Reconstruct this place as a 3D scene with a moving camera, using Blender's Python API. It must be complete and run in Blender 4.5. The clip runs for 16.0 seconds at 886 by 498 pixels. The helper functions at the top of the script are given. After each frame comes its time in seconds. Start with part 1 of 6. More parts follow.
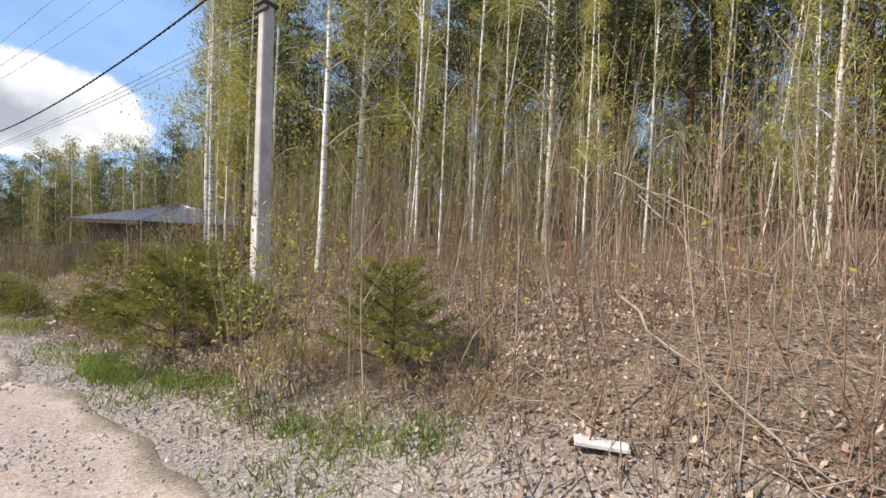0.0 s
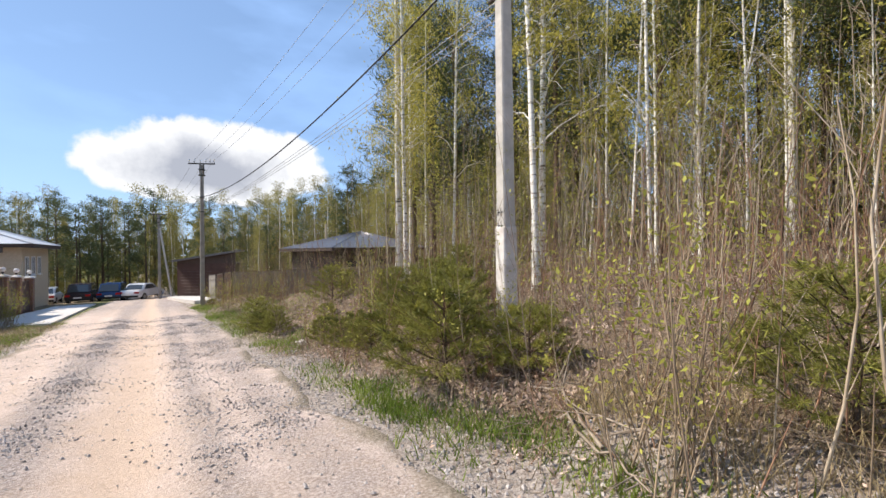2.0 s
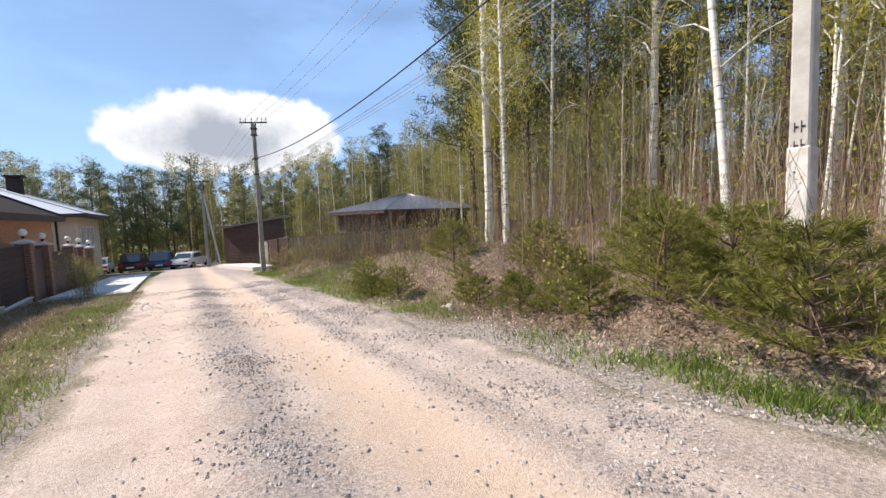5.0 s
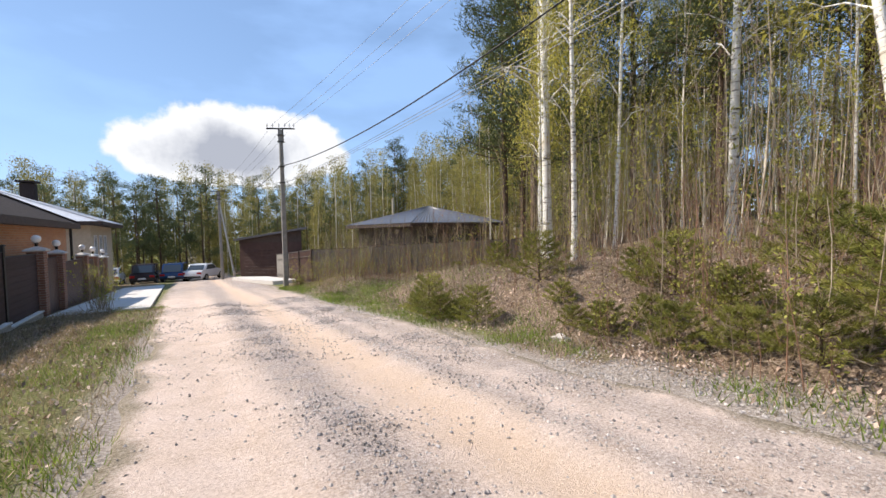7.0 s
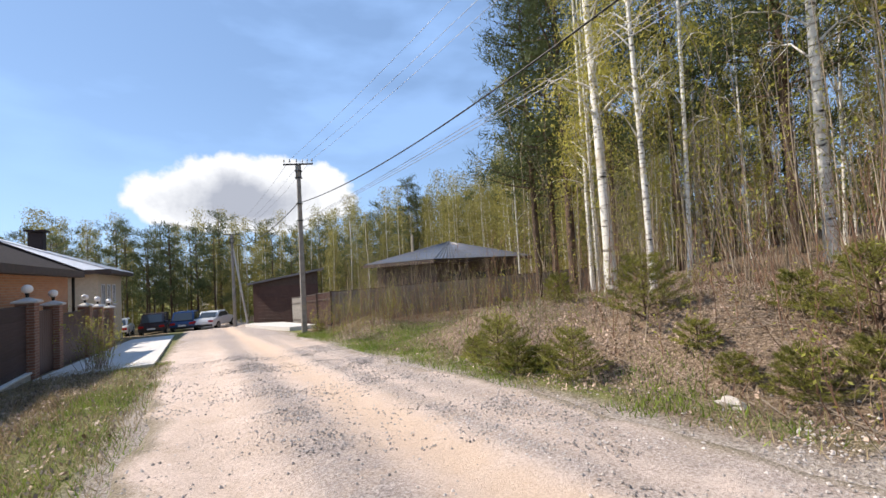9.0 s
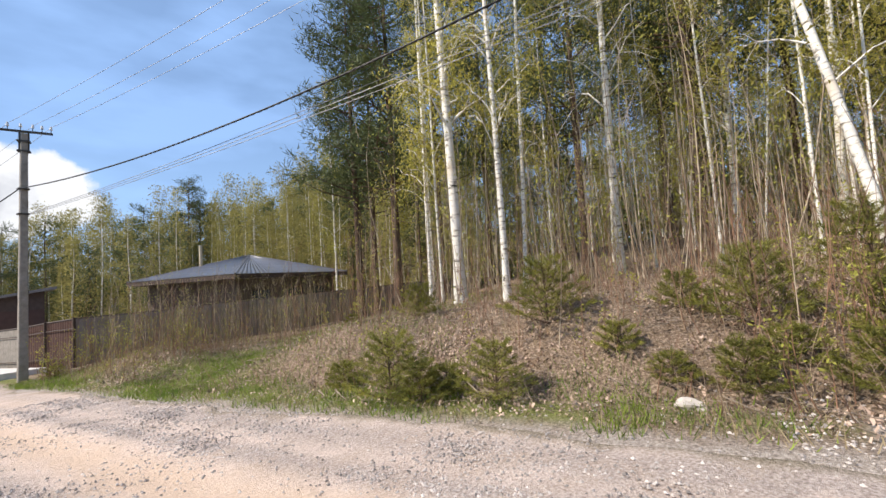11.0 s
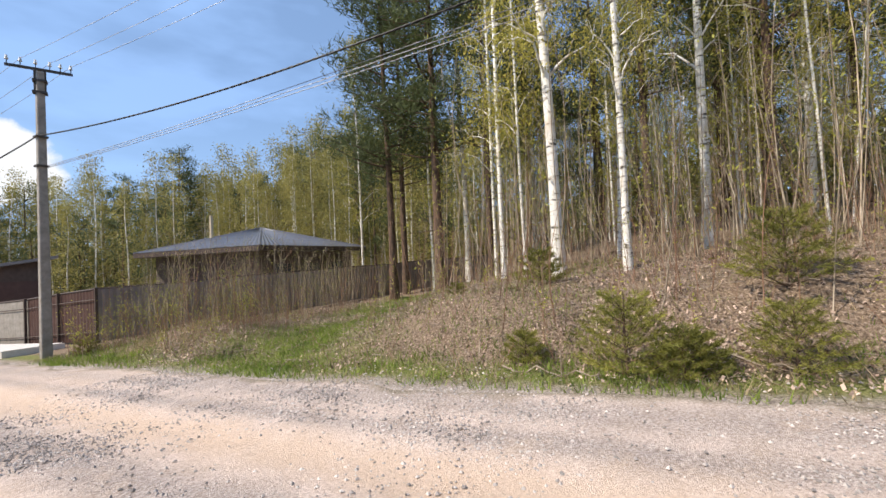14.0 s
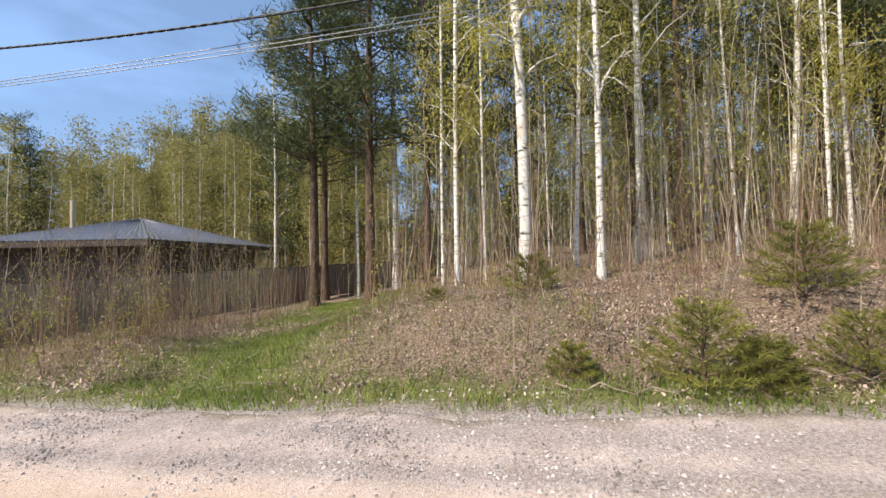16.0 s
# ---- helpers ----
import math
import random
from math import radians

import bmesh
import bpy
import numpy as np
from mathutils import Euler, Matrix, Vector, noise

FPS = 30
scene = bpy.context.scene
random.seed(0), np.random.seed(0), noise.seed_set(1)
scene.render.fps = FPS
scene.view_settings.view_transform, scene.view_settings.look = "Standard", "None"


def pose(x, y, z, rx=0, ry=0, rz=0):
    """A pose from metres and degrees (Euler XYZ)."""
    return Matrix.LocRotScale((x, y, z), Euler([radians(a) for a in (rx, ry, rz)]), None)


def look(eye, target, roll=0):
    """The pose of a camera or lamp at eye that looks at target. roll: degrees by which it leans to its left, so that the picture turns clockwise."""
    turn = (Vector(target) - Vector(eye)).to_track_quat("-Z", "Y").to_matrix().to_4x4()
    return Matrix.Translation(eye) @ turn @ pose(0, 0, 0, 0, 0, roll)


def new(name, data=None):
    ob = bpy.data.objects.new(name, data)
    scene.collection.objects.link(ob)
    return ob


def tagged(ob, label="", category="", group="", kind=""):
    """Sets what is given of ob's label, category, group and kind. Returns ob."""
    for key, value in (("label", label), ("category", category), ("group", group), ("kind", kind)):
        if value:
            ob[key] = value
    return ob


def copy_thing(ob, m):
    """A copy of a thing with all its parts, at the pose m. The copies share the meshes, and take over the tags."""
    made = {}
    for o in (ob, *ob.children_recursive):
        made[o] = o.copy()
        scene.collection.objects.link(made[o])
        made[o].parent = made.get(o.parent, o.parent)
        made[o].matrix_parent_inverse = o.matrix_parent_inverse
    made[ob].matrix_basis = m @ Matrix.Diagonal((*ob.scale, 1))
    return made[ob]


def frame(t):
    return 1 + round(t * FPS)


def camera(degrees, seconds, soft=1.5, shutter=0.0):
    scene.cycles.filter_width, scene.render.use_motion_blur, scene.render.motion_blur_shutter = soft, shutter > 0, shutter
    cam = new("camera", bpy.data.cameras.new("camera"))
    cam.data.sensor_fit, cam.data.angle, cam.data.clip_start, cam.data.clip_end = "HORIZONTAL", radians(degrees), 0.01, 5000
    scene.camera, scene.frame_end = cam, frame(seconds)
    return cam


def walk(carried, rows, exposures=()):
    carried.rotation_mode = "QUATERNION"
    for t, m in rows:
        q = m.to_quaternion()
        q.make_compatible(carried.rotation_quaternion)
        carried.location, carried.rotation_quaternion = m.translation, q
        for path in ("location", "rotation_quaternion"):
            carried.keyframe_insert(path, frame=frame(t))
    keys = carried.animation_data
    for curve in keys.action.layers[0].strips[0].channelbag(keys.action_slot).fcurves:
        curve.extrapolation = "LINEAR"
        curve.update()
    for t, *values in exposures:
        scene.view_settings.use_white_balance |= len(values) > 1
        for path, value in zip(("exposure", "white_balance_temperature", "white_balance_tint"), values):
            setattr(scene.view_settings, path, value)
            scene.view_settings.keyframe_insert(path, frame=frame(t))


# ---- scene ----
PATH = [
    (0, (0.91, 1.793, 1.669), (2.535, 2.957, 1.607), 2.3),
    (0.5, (0.908, 2.355, 1.665), (2.378, 3.706, 1.558), 0.4),
    (1, (0.847, 2.879, 1.624), (2.293, 4.26, 1.58), -0.3),
    (1.5, (0.766, 3.434, 1.598), (1.965, 5.028, 1.743), 0.1),
    (2, (0.529, 3.918, 1.52), (1.673, 5.559, 1.53), -0.7),
    (2.5, (0.282, 4.493, 1.467), (1.163, 6.286, 1.382), -0.2),
    (3, (-0.165, 4.856, 1.459), (0.617, 6.694, 1.344), -2.2),
    (3.2, (-0.264, 5.103, 1.458), (0.543, 6.925, 1.292), -2.4),
    (5.3, (-1.146, 6.990, 1.233), (0.030, 8.601, 1.077), -1.4),
    (5.5, (-1.232, 7.212, 1.21), (0.032, 8.753, 1.039), -0.7),
    (6, (-1.391, 7.653, 1.181), (-0.037, 9.114, 1.001), -0.5),
    (6.5, (-1.438, 8.307, 1.184), (-0.224, 9.895, 1.115), -0.8),
    (7, (-1.616, 8.79, 1.202), (-0.564, 10.488, 1.12), -1.3),
    (7.5, (-1.742, 9.402, 1.222), (-1.263, 11.343, 1.186), -3.2),
    (8, (-1.799, 9.782, 1.263), (-2.186, 11.744, 1.259), -2.4),
    (8.5, (-1.728, 10.303, 1.189), (-1.915, 12.293, 1.275), -1.9),
    (9, (-1.576, 10.865, 1.101), (-0.556, 12.582, 1.206), -3.4),
    (9.2, (-1.59, 11.07, 1.085), (-0.219, 12.522, 1.203), -2.4),
    (11.3, (-1.621, 13.264, 0.945), (0.086, 14.298, 1.083), -3.8),
    (11.5, (-1.663, 13.449, 0.94), (0.041, 14.487, 1.078), -3.1),
    (12, (-1.737, 13.961, 0.898), (0.019, 14.909, 1.033), -0.4),
    (12.5, (-1.802, 14.584, 0.853), (-0.082, 15.584, 1.053), -1.0),
    (13, (-1.949, 15.118, 0.828), (-0.158, 15.992, 0.997), -3.5),
    (13.5, (-1.959, 15.632, 0.782), (-0.192, 16.549, 0.973), -2.7),
    (14, (-2.1, 16.226, 0.724), (-0.345, 17.184, 0.775), -2.9),
    (14.5, (-2.108, 16.753, 0.711), (-0.348, 17.703, 0.716), -2.8),
    (15, (-2.083, 17.29, 0.725), (-0.292, 18.181, 0.726), -1.6),
    (15.5, (-2.086, 17.739, 0.715), (-0.232, 18.49, 0.737), -0.8),
    (16, (-1.946, 18.283, 0.709), (-0.005, 18.761, 0.775), -1.1),
]
cam = camera(93.9, 16.0)
walk(cam, [(t, look(eye, target, roll)) for t, eye, target, roll in PATH])

# ---------------- world, sun, exposure ----------------
SUN_AZ, SUN_EL = 50.0, 45.0          # degrees left of the road's run, and up
sun_dir = Vector((-math.sin(radians(SUN_AZ)) * math.cos(radians(SUN_EL)), math.cos(radians(SUN_AZ)) * math.cos(radians(SUN_EL)), math.sin(radians(SUN_EL))))
sun = new("sun", bpy.data.lights.new("sun", "SUN"))
sun.data.energy, sun.data.angle, sun.data.color = 5.0, radians(0.6), (1.0, 0.90, 0.775)
sun.rotation_euler = (-sun_dir).to_track_quat("-Z", "Y").to_euler()
scene.view_settings.exposure = 0.44

world = bpy.data.worlds.new("sky")
scene.world = world
world.use_nodes = True
wn, wl = world.node_tree.nodes, world.node_tree.links
wn.clear()


def wnode(kind, **values):
    n = wn.new(kind)
    for k, v in values.items():
        n.inputs[k].default_value = v
    return n


def wmath(op, a, b=None, c=None):
    n = wn.new("ShaderNodeMath")
    n.operation = op
    for i, v in enumerate((a, b, c)):
        if v is None:
            continue
        if isinstance(v, (int, float)):
            n.inputs[i].default_value = v
        else:
            wl.new(v, n.inputs[i])
    return n.outputs[0]


sky = wn.new("ShaderNodeTexSky")
sky.sky_type, sky.sun_disc = "NISHITA", False
sky.sun_elevation, sky.sun_rotation = radians(SUN_EL), radians(-SUN_AZ)
sky.air_density, sky.dust_density, sky.ozone_density = 1.0, 0.1, 2.6
coord = wn.new("ShaderNodeTexCoord")
sep = wn.new("ShaderNodeSeparateXYZ")
wl.new(coord.outputs["Generated"], sep.inputs[0])
az = wmath("ARCTAN2", sep.outputs[0], sep.outputs[1])       # radians to the right of the road's run
el = wmath("ARCSINE", sep.outputs[2])
puff = wn.new("ShaderNodeTexNoise")
puff.inputs["Scale"].default_value, puff.inputs["Detail"].default_value, puff.inputs["Roughness"].default_value = 9.0, 9.0, 0.58
wl.new(coord.outputs["Generated"], puff.inputs["Vector"])
bulge = wmath("SUBTRACT", puff.outputs["Fac"], 0.5)


def cloud(a0, e0, wa, we, rough):
    """Cover of one cloud bank about a heading and height (radians), flat below and heaped above."""
    da = wmath("DIVIDE", wmath("SUBTRACT", az, a0), wa)
    de = wmath("DIVIDE", wmath("SUBTRACT", el, e0), we)
    low = wmath("MULTIPLY", wmath("MINIMUM", de, 0.0), 1.7)
    de2 = wmath("ADD", wmath("MAXIMUM", de, 0.0), low)
    r2 = wmath("ADD", wmath("POWER", wmath("ABSOLUTE", da), 2.6), wmath("MULTIPLY", de2, de2))
    return wmath("ADD", wmath("SUBTRACT", 1.0, r2), wmath("MULTIPLY", bulge, rough)), de


cover, height = cloud(0.108, 0.168, 0.225, 0.112, 1.7)
cover2, height2 = cloud(-0.93, 0.36, 0.40, 0.26, 3.2)
cover3, height3 = cloud(-2.2, 0.3, 0.5, 0.2, 4.5)
both = wmath("MAXIMUM", wmath("MAXIMUM", cover, cover2), cover3)
mask = wn.new("ShaderNodeMapRange")
mask.interpolation_type = "SMOOTHSTEP"
mask.inputs["From Min"].default_value, mask.inputs["From Max"].default_value = 0.0, 0.26
wl.new(both, mask.inputs["Value"])
veil = wn.new("ShaderNodeTexNoise")
veil.inputs["Scale"].default_value, veil.inputs["Detail"].default_value = 2.6, 5.0
stretch = wn.new("ShaderNodeMapping")
stretch.inputs["Scale"].default_value = (1.0, 1.0, 3.0)
wl.new(coord.outputs["Generated"], stretch.inputs["Vector"])
wl.new(stretch.outputs[0], veil.inputs["Vector"])
veil_f = wmath("ADD", 0.34, wmath("MULTIPLY", wmath("MAXIMUM", wmath("SUBTRACT", veil.outputs["Fac"], 0.45), 0.0), 1.6))
low_haze = wmath("MULTIPLY", wmath("POWER", wmath("MAXIMUM", wmath("SUBTRACT", 1.0, wmath("MULTIPLY", wmath("MAXIMUM", el, 0.0), 2.2)), 0.0), 2.0), 0.3)
thin = wmath("MINIMUM", wmath("ADD", veil_f, low_haze), 0.6)
# grey bases, white tops
shade_n = wn.new("ShaderNodeTexNoise")
shade_n.inputs["Scale"].default_value, shade_n.inputs["Detail"].default_value = 5.0, 6.0
wl.new(coord.outputs["Generated"], shade_n.inputs["Vector"])
core = wmath("MULTIPLY", wmath("SUBTRACT", both, 0.55), 0.9)
grey = wn.new("ShaderNodeMapRange")
grey.inputs["From Min"].default_value, grey.inputs["From Max"].default_value = 0.0, 0.55
wl.new(wmath("ADD", core, wmath("SUBTRACT", shade_n.outputs["Fac"], 0.52)), grey.inputs["Value"])
tone = wn.new("ShaderNodeMix")
tone.data_type = "RGBA"
tone.inputs["A"].default_value, tone.inputs["B"].default_value = (8.6, 8.7, 9.0, 1), (4.2, 4.45, 5.2, 1)
wl.new(grey.outputs[0], tone.inputs["Factor"])
hazy = wn.new("ShaderNodeMix")
hazy.data_type = "RGBA"
hazy.inputs["B"].default_value = (4.3, 6.8, 11.6, 1)
wl.new(thin, hazy.inputs["Factor"])
wl.new(sky.outputs[0], hazy.inputs["A"])
mixed = wn.new("ShaderNodeMix")
mixed.data_type = "RGBA"
wl.new(mask.outputs[0], mixed.inputs["Factor"])
wl.new(hazy.outputs["Result"], mixed.inputs["A"])
wl.new(tone.outputs["Result"], mixed.inputs["B"])
back = wn.new("ShaderNodeBackground")
back.inputs["Strength"].default_value = 0.088
wl.new(mixed.outputs["Result"], back.inputs["Color"])
out = wn.new("ShaderNodeOutputWorld")
wl.new(back.outputs[0], out.inputs["Surface"])


# ---------------- materials ----------------
def mat(name, stops, scale=4.0, detail=6.0, rough=0.85, metal=0.0, bump=0.0, bump_scale=None, stretch_by=(1, 1, 1), second=None, island=0.0, obj_random=0.0, spec=0.3, coords="Object"):
    """A surface whose colour runs through stops (position, colour) by noise, with relief, a second coarser stain and variation piece by piece."""
    m = bpy.data.materials.new(name)
    m.use_nodes = True
    n, l = m.node_tree.nodes, m.node_tree.links
    p = n["Principled BSDF"]
    p.inputs["Roughness"].default_value, p.inputs["Metallic"].default_value = rough, metal
    p.inputs["Specular IOR Level"].default_value = spec
    tc, mp = n.new("ShaderNodeTexCoord"), n.new("ShaderNodeMapping")
    mp.inputs["Scale"].default_value = stretch_by
    l.new(tc.outputs[coords], mp.inputs["Vector"])
    nz = n.new("ShaderNodeTexNoise")
    nz.inputs["Scale"].default_value, nz.inputs["Detail"].default_value, nz.inputs["Roughness"].default_value = scale, detail, 0.62
    l.new(mp.outputs[0], nz.inputs["Vector"])
    ramp = n.new("ShaderNodeValToRGB")
    el_ = ramp.color_ramp.elements
    while len(el_) < len(stops):
        el_.new(0.5)
    for e, (pos, c) in zip(el_, stops):
        e.position, e.color = pos, (*c, 1)
    l.new(nz.outputs["Fac"], ramp.inputs["Fac"])
    colour = ramp.outputs["Color"]
    if second:
        sc, c2, lo, hi = second
        n2 = n.new("ShaderNodeTexNoise")
        n2.inputs["Scale"].default_value, n2.inputs["Detail"].default_value = sc, 4.0
        l.new(tc.outputs[coords], n2.inputs["Vector"])
        mr = n.new("ShaderNodeMapRange")
        mr.inputs["From Min"].default_value, mr.inputs["From Max"].default_value = lo, hi
        l.new(n2.outputs["Fac"], mr.inputs["Value"])
        mx = n.new("ShaderNodeMix")
        mx.data_type = "RGBA"
        mx.inputs["B"].default_value = (*c2, 1)
        l.new(mr.outputs[0], mx.inputs["Factor"])
        l.new(colour, mx.inputs["A"])
        colour = mx.outputs["Result"]
    for amount, kind, socket in ((island, "ShaderNodeNewGeometry", "Random Per Island"), (obj_random, "ShaderNodeObjectInfo", "Random")):
        if amount:
            g = n.new(kind)
            mr = n.new("ShaderNodeMapRange")
            mr.inputs["To Min"].default_value, mr.inputs["To Max"].default_value = 1 - amount, 1 + amount
            l.new(g.outputs[socket], mr.inputs["Value"])
            hv = n.new("ShaderNodeHueSaturation")
            l.new(mr.outputs[0], hv.inputs["Value"])
            l.new(colour, hv.inputs["Color"])
            colour = hv.outputs["Color"]
    l.new(colour, p.inputs["Base Color"])
    if bump:
        nb = n.new("ShaderNodeTexNoise")
        nb.inputs["Scale"].default_value, nb.inputs["Detail"].default_value = bump_scale or scale * 3, 5.0
        l.new(mp.outputs[0], nb.inputs["Vector"])
        b = n.new("ShaderNodeBump")
        b.inputs["Strength"].default_value, b.inputs["Distance"].default_value = 0.8, bump
        l.new(nb.outputs["Fac"], b.inputs["Height"])
        l.new(b.outputs[0], p.inputs["Normal"])
    return m


def leafy(name, a, b, through_light=0.4, island=0.3, rough=0.6):
    """A thin leaf: shaded through noise and by piece, and lit through from behind."""
    m = mat(name, ((0.3, a), (0.7, b)), scale=1.3, detail=3, rough=rough, island=island, obj_random=0.15)
    n, l = m.node_tree.nodes, m.node_tree.links
    p = n["Principled BSDF"]
    tr = n.new("ShaderNodeBsdfTranslucent")
    l.new(p.inputs["Base Color"].links[0].from_socket, tr.inputs["Color"])
    mx = n.new("ShaderNodeMixShader")
    mx.inputs[0].default_value = through_light
    l.new(p.outputs[0], mx.inputs[1])
    l.new(tr.outputs[0], mx.inputs[2])
    l.new(mx.outputs[0], n["Material Output"].inputs["Surface"])
    return m


M = {}


def layered(name, base, layers, grain, fine, bump):
    """Ground: a base colour run, with further runs laid over it where a spread value of the mesh, broken up by noise, says so."""
    m = bpy.data.materials.new(name)
    m.use_nodes = True
    n, l = m.node_tree.nodes, m.node_tree.links
    p = n["Principled BSDF"]
    p.inputs["Roughness"].default_value, p.inputs["Specular IOR Level"].default_value = 0.95, 0.12
    tc = n.new("ShaderNodeTexCoord")

    def noise_of(scale, detail=8.0):
        z = n.new("ShaderNodeTexNoise")
        z.inputs["Scale"].default_value, z.inputs["Detail"].default_value, z.inputs["Roughness"].default_value = scale, detail, 0.65
        l.new(tc.outputs["Object"], z.inputs["Vector"])
        return z.outputs["Fac"]

    def run_of(stops, fac):
        r = n.new("ShaderNodeValToRGB")
        e = r.color_ramp.elements
        while len(e) < len(stops):
            e.new(0.5)
        for k, (pos, col) in zip(e, stops):
            k.position, k.color = pos, (*col, 1)
        l.new(fac, r.inputs["Fac"])
        return r.outputs["Color"]

    g1, g2, g3_ = noise_of(grain), noise_of(2.3, 6.0), noise_of(fine, 4.0)
    colour = run_of(base, g1)
    for key, stops, soft in layers:
        at = n.new("ShaderNodeAttribute")
        at.attribute_name = key
        ad = n.new("ShaderNodeMath")
        ad.operation = "MULTIPLY_ADD"
        ad.inputs[1].default_value, ad.inputs[2].default_value = 1.1, -0.55
        l.new(g2, ad.inputs[0])
        a2 = n.new("ShaderNodeMath")
        a2.operation = "MULTIPLY_ADD"
        a2.inputs[1].default_value = 0.7
        l.new(g3_, a2.inputs[0])
        l.new(ad.outputs[0], a2.inputs[2])
        su = n.new("ShaderNodeMath")
        l.new(at.outputs["Fac"], su.inputs[0])
        l.new(a2.outputs[0], su.inputs[1])
        mr = n.new("ShaderNodeMapRange")
        mr.inputs["From Min"].default_value, mr.inputs["From Max"].default_value = 0.85 - soft, 0.85 + soft
        l.new(su.outputs[0], mr.inputs["Value"])
        mx = n.new("ShaderNodeMix")
        mx.data_type = "RGBA"
        l.new(mr.outputs[0], mx.inputs["Factor"])
        l.new(colour, mx.inputs["A"])
        l.new(run_of(stops, g1), mx.inputs["B"])
        colour = mx.outputs["Result"]
    l.new(colour, p.inputs["Base Color"])
    b = n.new("ShaderNodeBump")
    b.inputs["Strength"].default_value, b.inputs["Distance"].default_value = 0.9, bump
    l.new(g3_, b.inputs["Height"])
    l.new(b.outputs[0], p.inputs["Normal"])
    return m


M["road"] = layered("road_gravel", ((0.3, (0.46, 0.35, 0.29)), (0.5, (0.66, 0.53, 0.455)), (0.7, (0.78, 0.66, 0.585))),
                    (("grit", ((0.32, (0.15, 0.125, 0.115)), (0.5, (0.36, 0.305, 0.28)), (0.68, (0.60, 0.53, 0.49))), 0.25),
                     ("sand", ((0.3, (0.52, 0.38, 0.285)), (0.6, (0.68, 0.525, 0.41)), (0.8, (0.75, 0.61, 0.49))), 0.3),
                     ("rim", ((0.3, (0.12, 0.095, 0.06)), (0.5, (0.27, 0.225, 0.165)), (0.7, (0.46, 0.40, 0.33))), 0.35)), 42, 85, 0.02)
M["earth"] = layered("forest_floor", ((0.32, (0.075, 0.052, 0.038)), (0.5, (0.235, 0.17, 0.12)), (0.66, (0.47, 0.365, 0.275))),
                     (("turf", ((0.3, (0.09, 0.11, 0.03)), (0.5, (0.19, 0.21, 0.06)), (0.7, (0.34, 0.31, 0.15))), 0.3),
                      ("grit", ((0.32, (0.19, 0.155, 0.13)), (0.5, (0.43, 0.365, 0.315)), (0.7, (0.64, 0.565, 0.50))), 0.3)), 30, 55, 0.045)
M["concrete"] = mat("concrete", ((0.3, (0.42, 0.395, 0.36)), (0.7, (0.60, 0.57, 0.53))), scale=5, rough=0.9, bump=0.004, bump_scale=70, second=(1.3, (0.34, 0.32, 0.29), 0.55, 0.8))
# Same concrete in a darker tone, for the two farther poles and a gate.
M["dark_concrete"] = mat("dark_grey_concrete", ((0.3, (0.20, 0.185, 0.165)), (0.7, (0.34, 0.315, 0.285))), scale=5, rough=0.9, bump=0.004, bump_scale=70, second=(1.3, (0.26, 0.24, 0.215), 0.55, 0.8))
M["boulder"] = mat("boulder", ((0.3, (0.36, 0.32, 0.28)), (0.7, (0.56, 0.51, 0.46))), scale=8, rough=0.9, bump=0.01, bump_scale=20)
M["apron"] = mat("pale_paving", ((0.3, (0.50, 0.47, 0.44)), (0.7, (0.66, 0.63, 0.60))), scale=6, rough=0.9, bump=0.004, bump_scale=60)
M["birch"] = mat("birch_bark", ((0.36, (0.045, 0.04, 0.035)), (0.41, (0.42, 0.39, 0.34)), (0.47, (0.74, 0.71, 0.65)), (0.8, (0.84, 0.82, 0.77))), scale=2.4, detail=7, rough=0.75,
                 stretch_by=(1.0, 1.0, 4.0), bump=0.006, bump_scale=9, second=(0.9, (0.50, 0.40, 0.28), 0.52, 0.75), obj_random=0.12)
M["pine_bark"] = mat("pine_bark", ((0.3, (0.035, 0.026, 0.02)), (0.5, (0.11, 0.075, 0.055)), (0.75, (0.24, 0.145, 0.09))), scale=7, rough=0.95, stretch_by=(1.6, 1.6, 0.5), bump=0.03, bump_scale=10, obj_random=0.2)
M["grey_bark"] = mat("sapling_bark", ((0.3, (0.13, 0.10, 0.07)), (0.5, (0.32, 0.255, 0.185)), (0.75, (0.60, 0.52, 0.41))), scale=2.5, rough=0.85, island=0.35)
M["red_bark"] = mat("reddish_twigs", ((0.3, (0.13, 0.07, 0.045)), (0.6, (0.30, 0.175, 0.115)), (0.8, (0.42, 0.28, 0.19))), scale=2.0, rough=0.85, island=0.35)
M["dry"] = mat("dry_stalks", ((0.3, (0.19, 0.135, 0.09)), (0.7, (0.43, 0.335, 0.23))), scale=2.0, rough=0.9, island=0.35)
M["dead"] = mat("dead_wood", ((0.3, (0.17, 0.13, 0.095)), (0.7, (0.40, 0.33, 0.26))), scale=6.0, rough=0.9, stretch_by=(1, 1, 3), island=0.2)
M["leaf"] = leafy("birch_leaves", (0.29, 0.265, 0.05), (0.54, 0.48, 0.115), 0.55, 0.3)
# Duller copy of the birch leaf; distance haze is put into its colour.
M["far_leaf"] = leafy("hazy_birch_leaves", (0.22, 0.20, 0.06), (0.40, 0.35, 0.115), 0.5, 0.3)
M["leaf2"] = leafy("young_leaves", (0.27, 0.28, 0.05), (0.48, 0.46, 0.11), 0.5, 0.35)
M["needle"] = leafy("pine_needles", (0.055, 0.075, 0.03), (0.125, 0.15, 0.055), 0.25, 0.35)
M["young_needle"] = leafy("young_pine_needles", (0.12, 0.13, 0.028), (0.33, 0.315, 0.07), 0.35, 0.45)
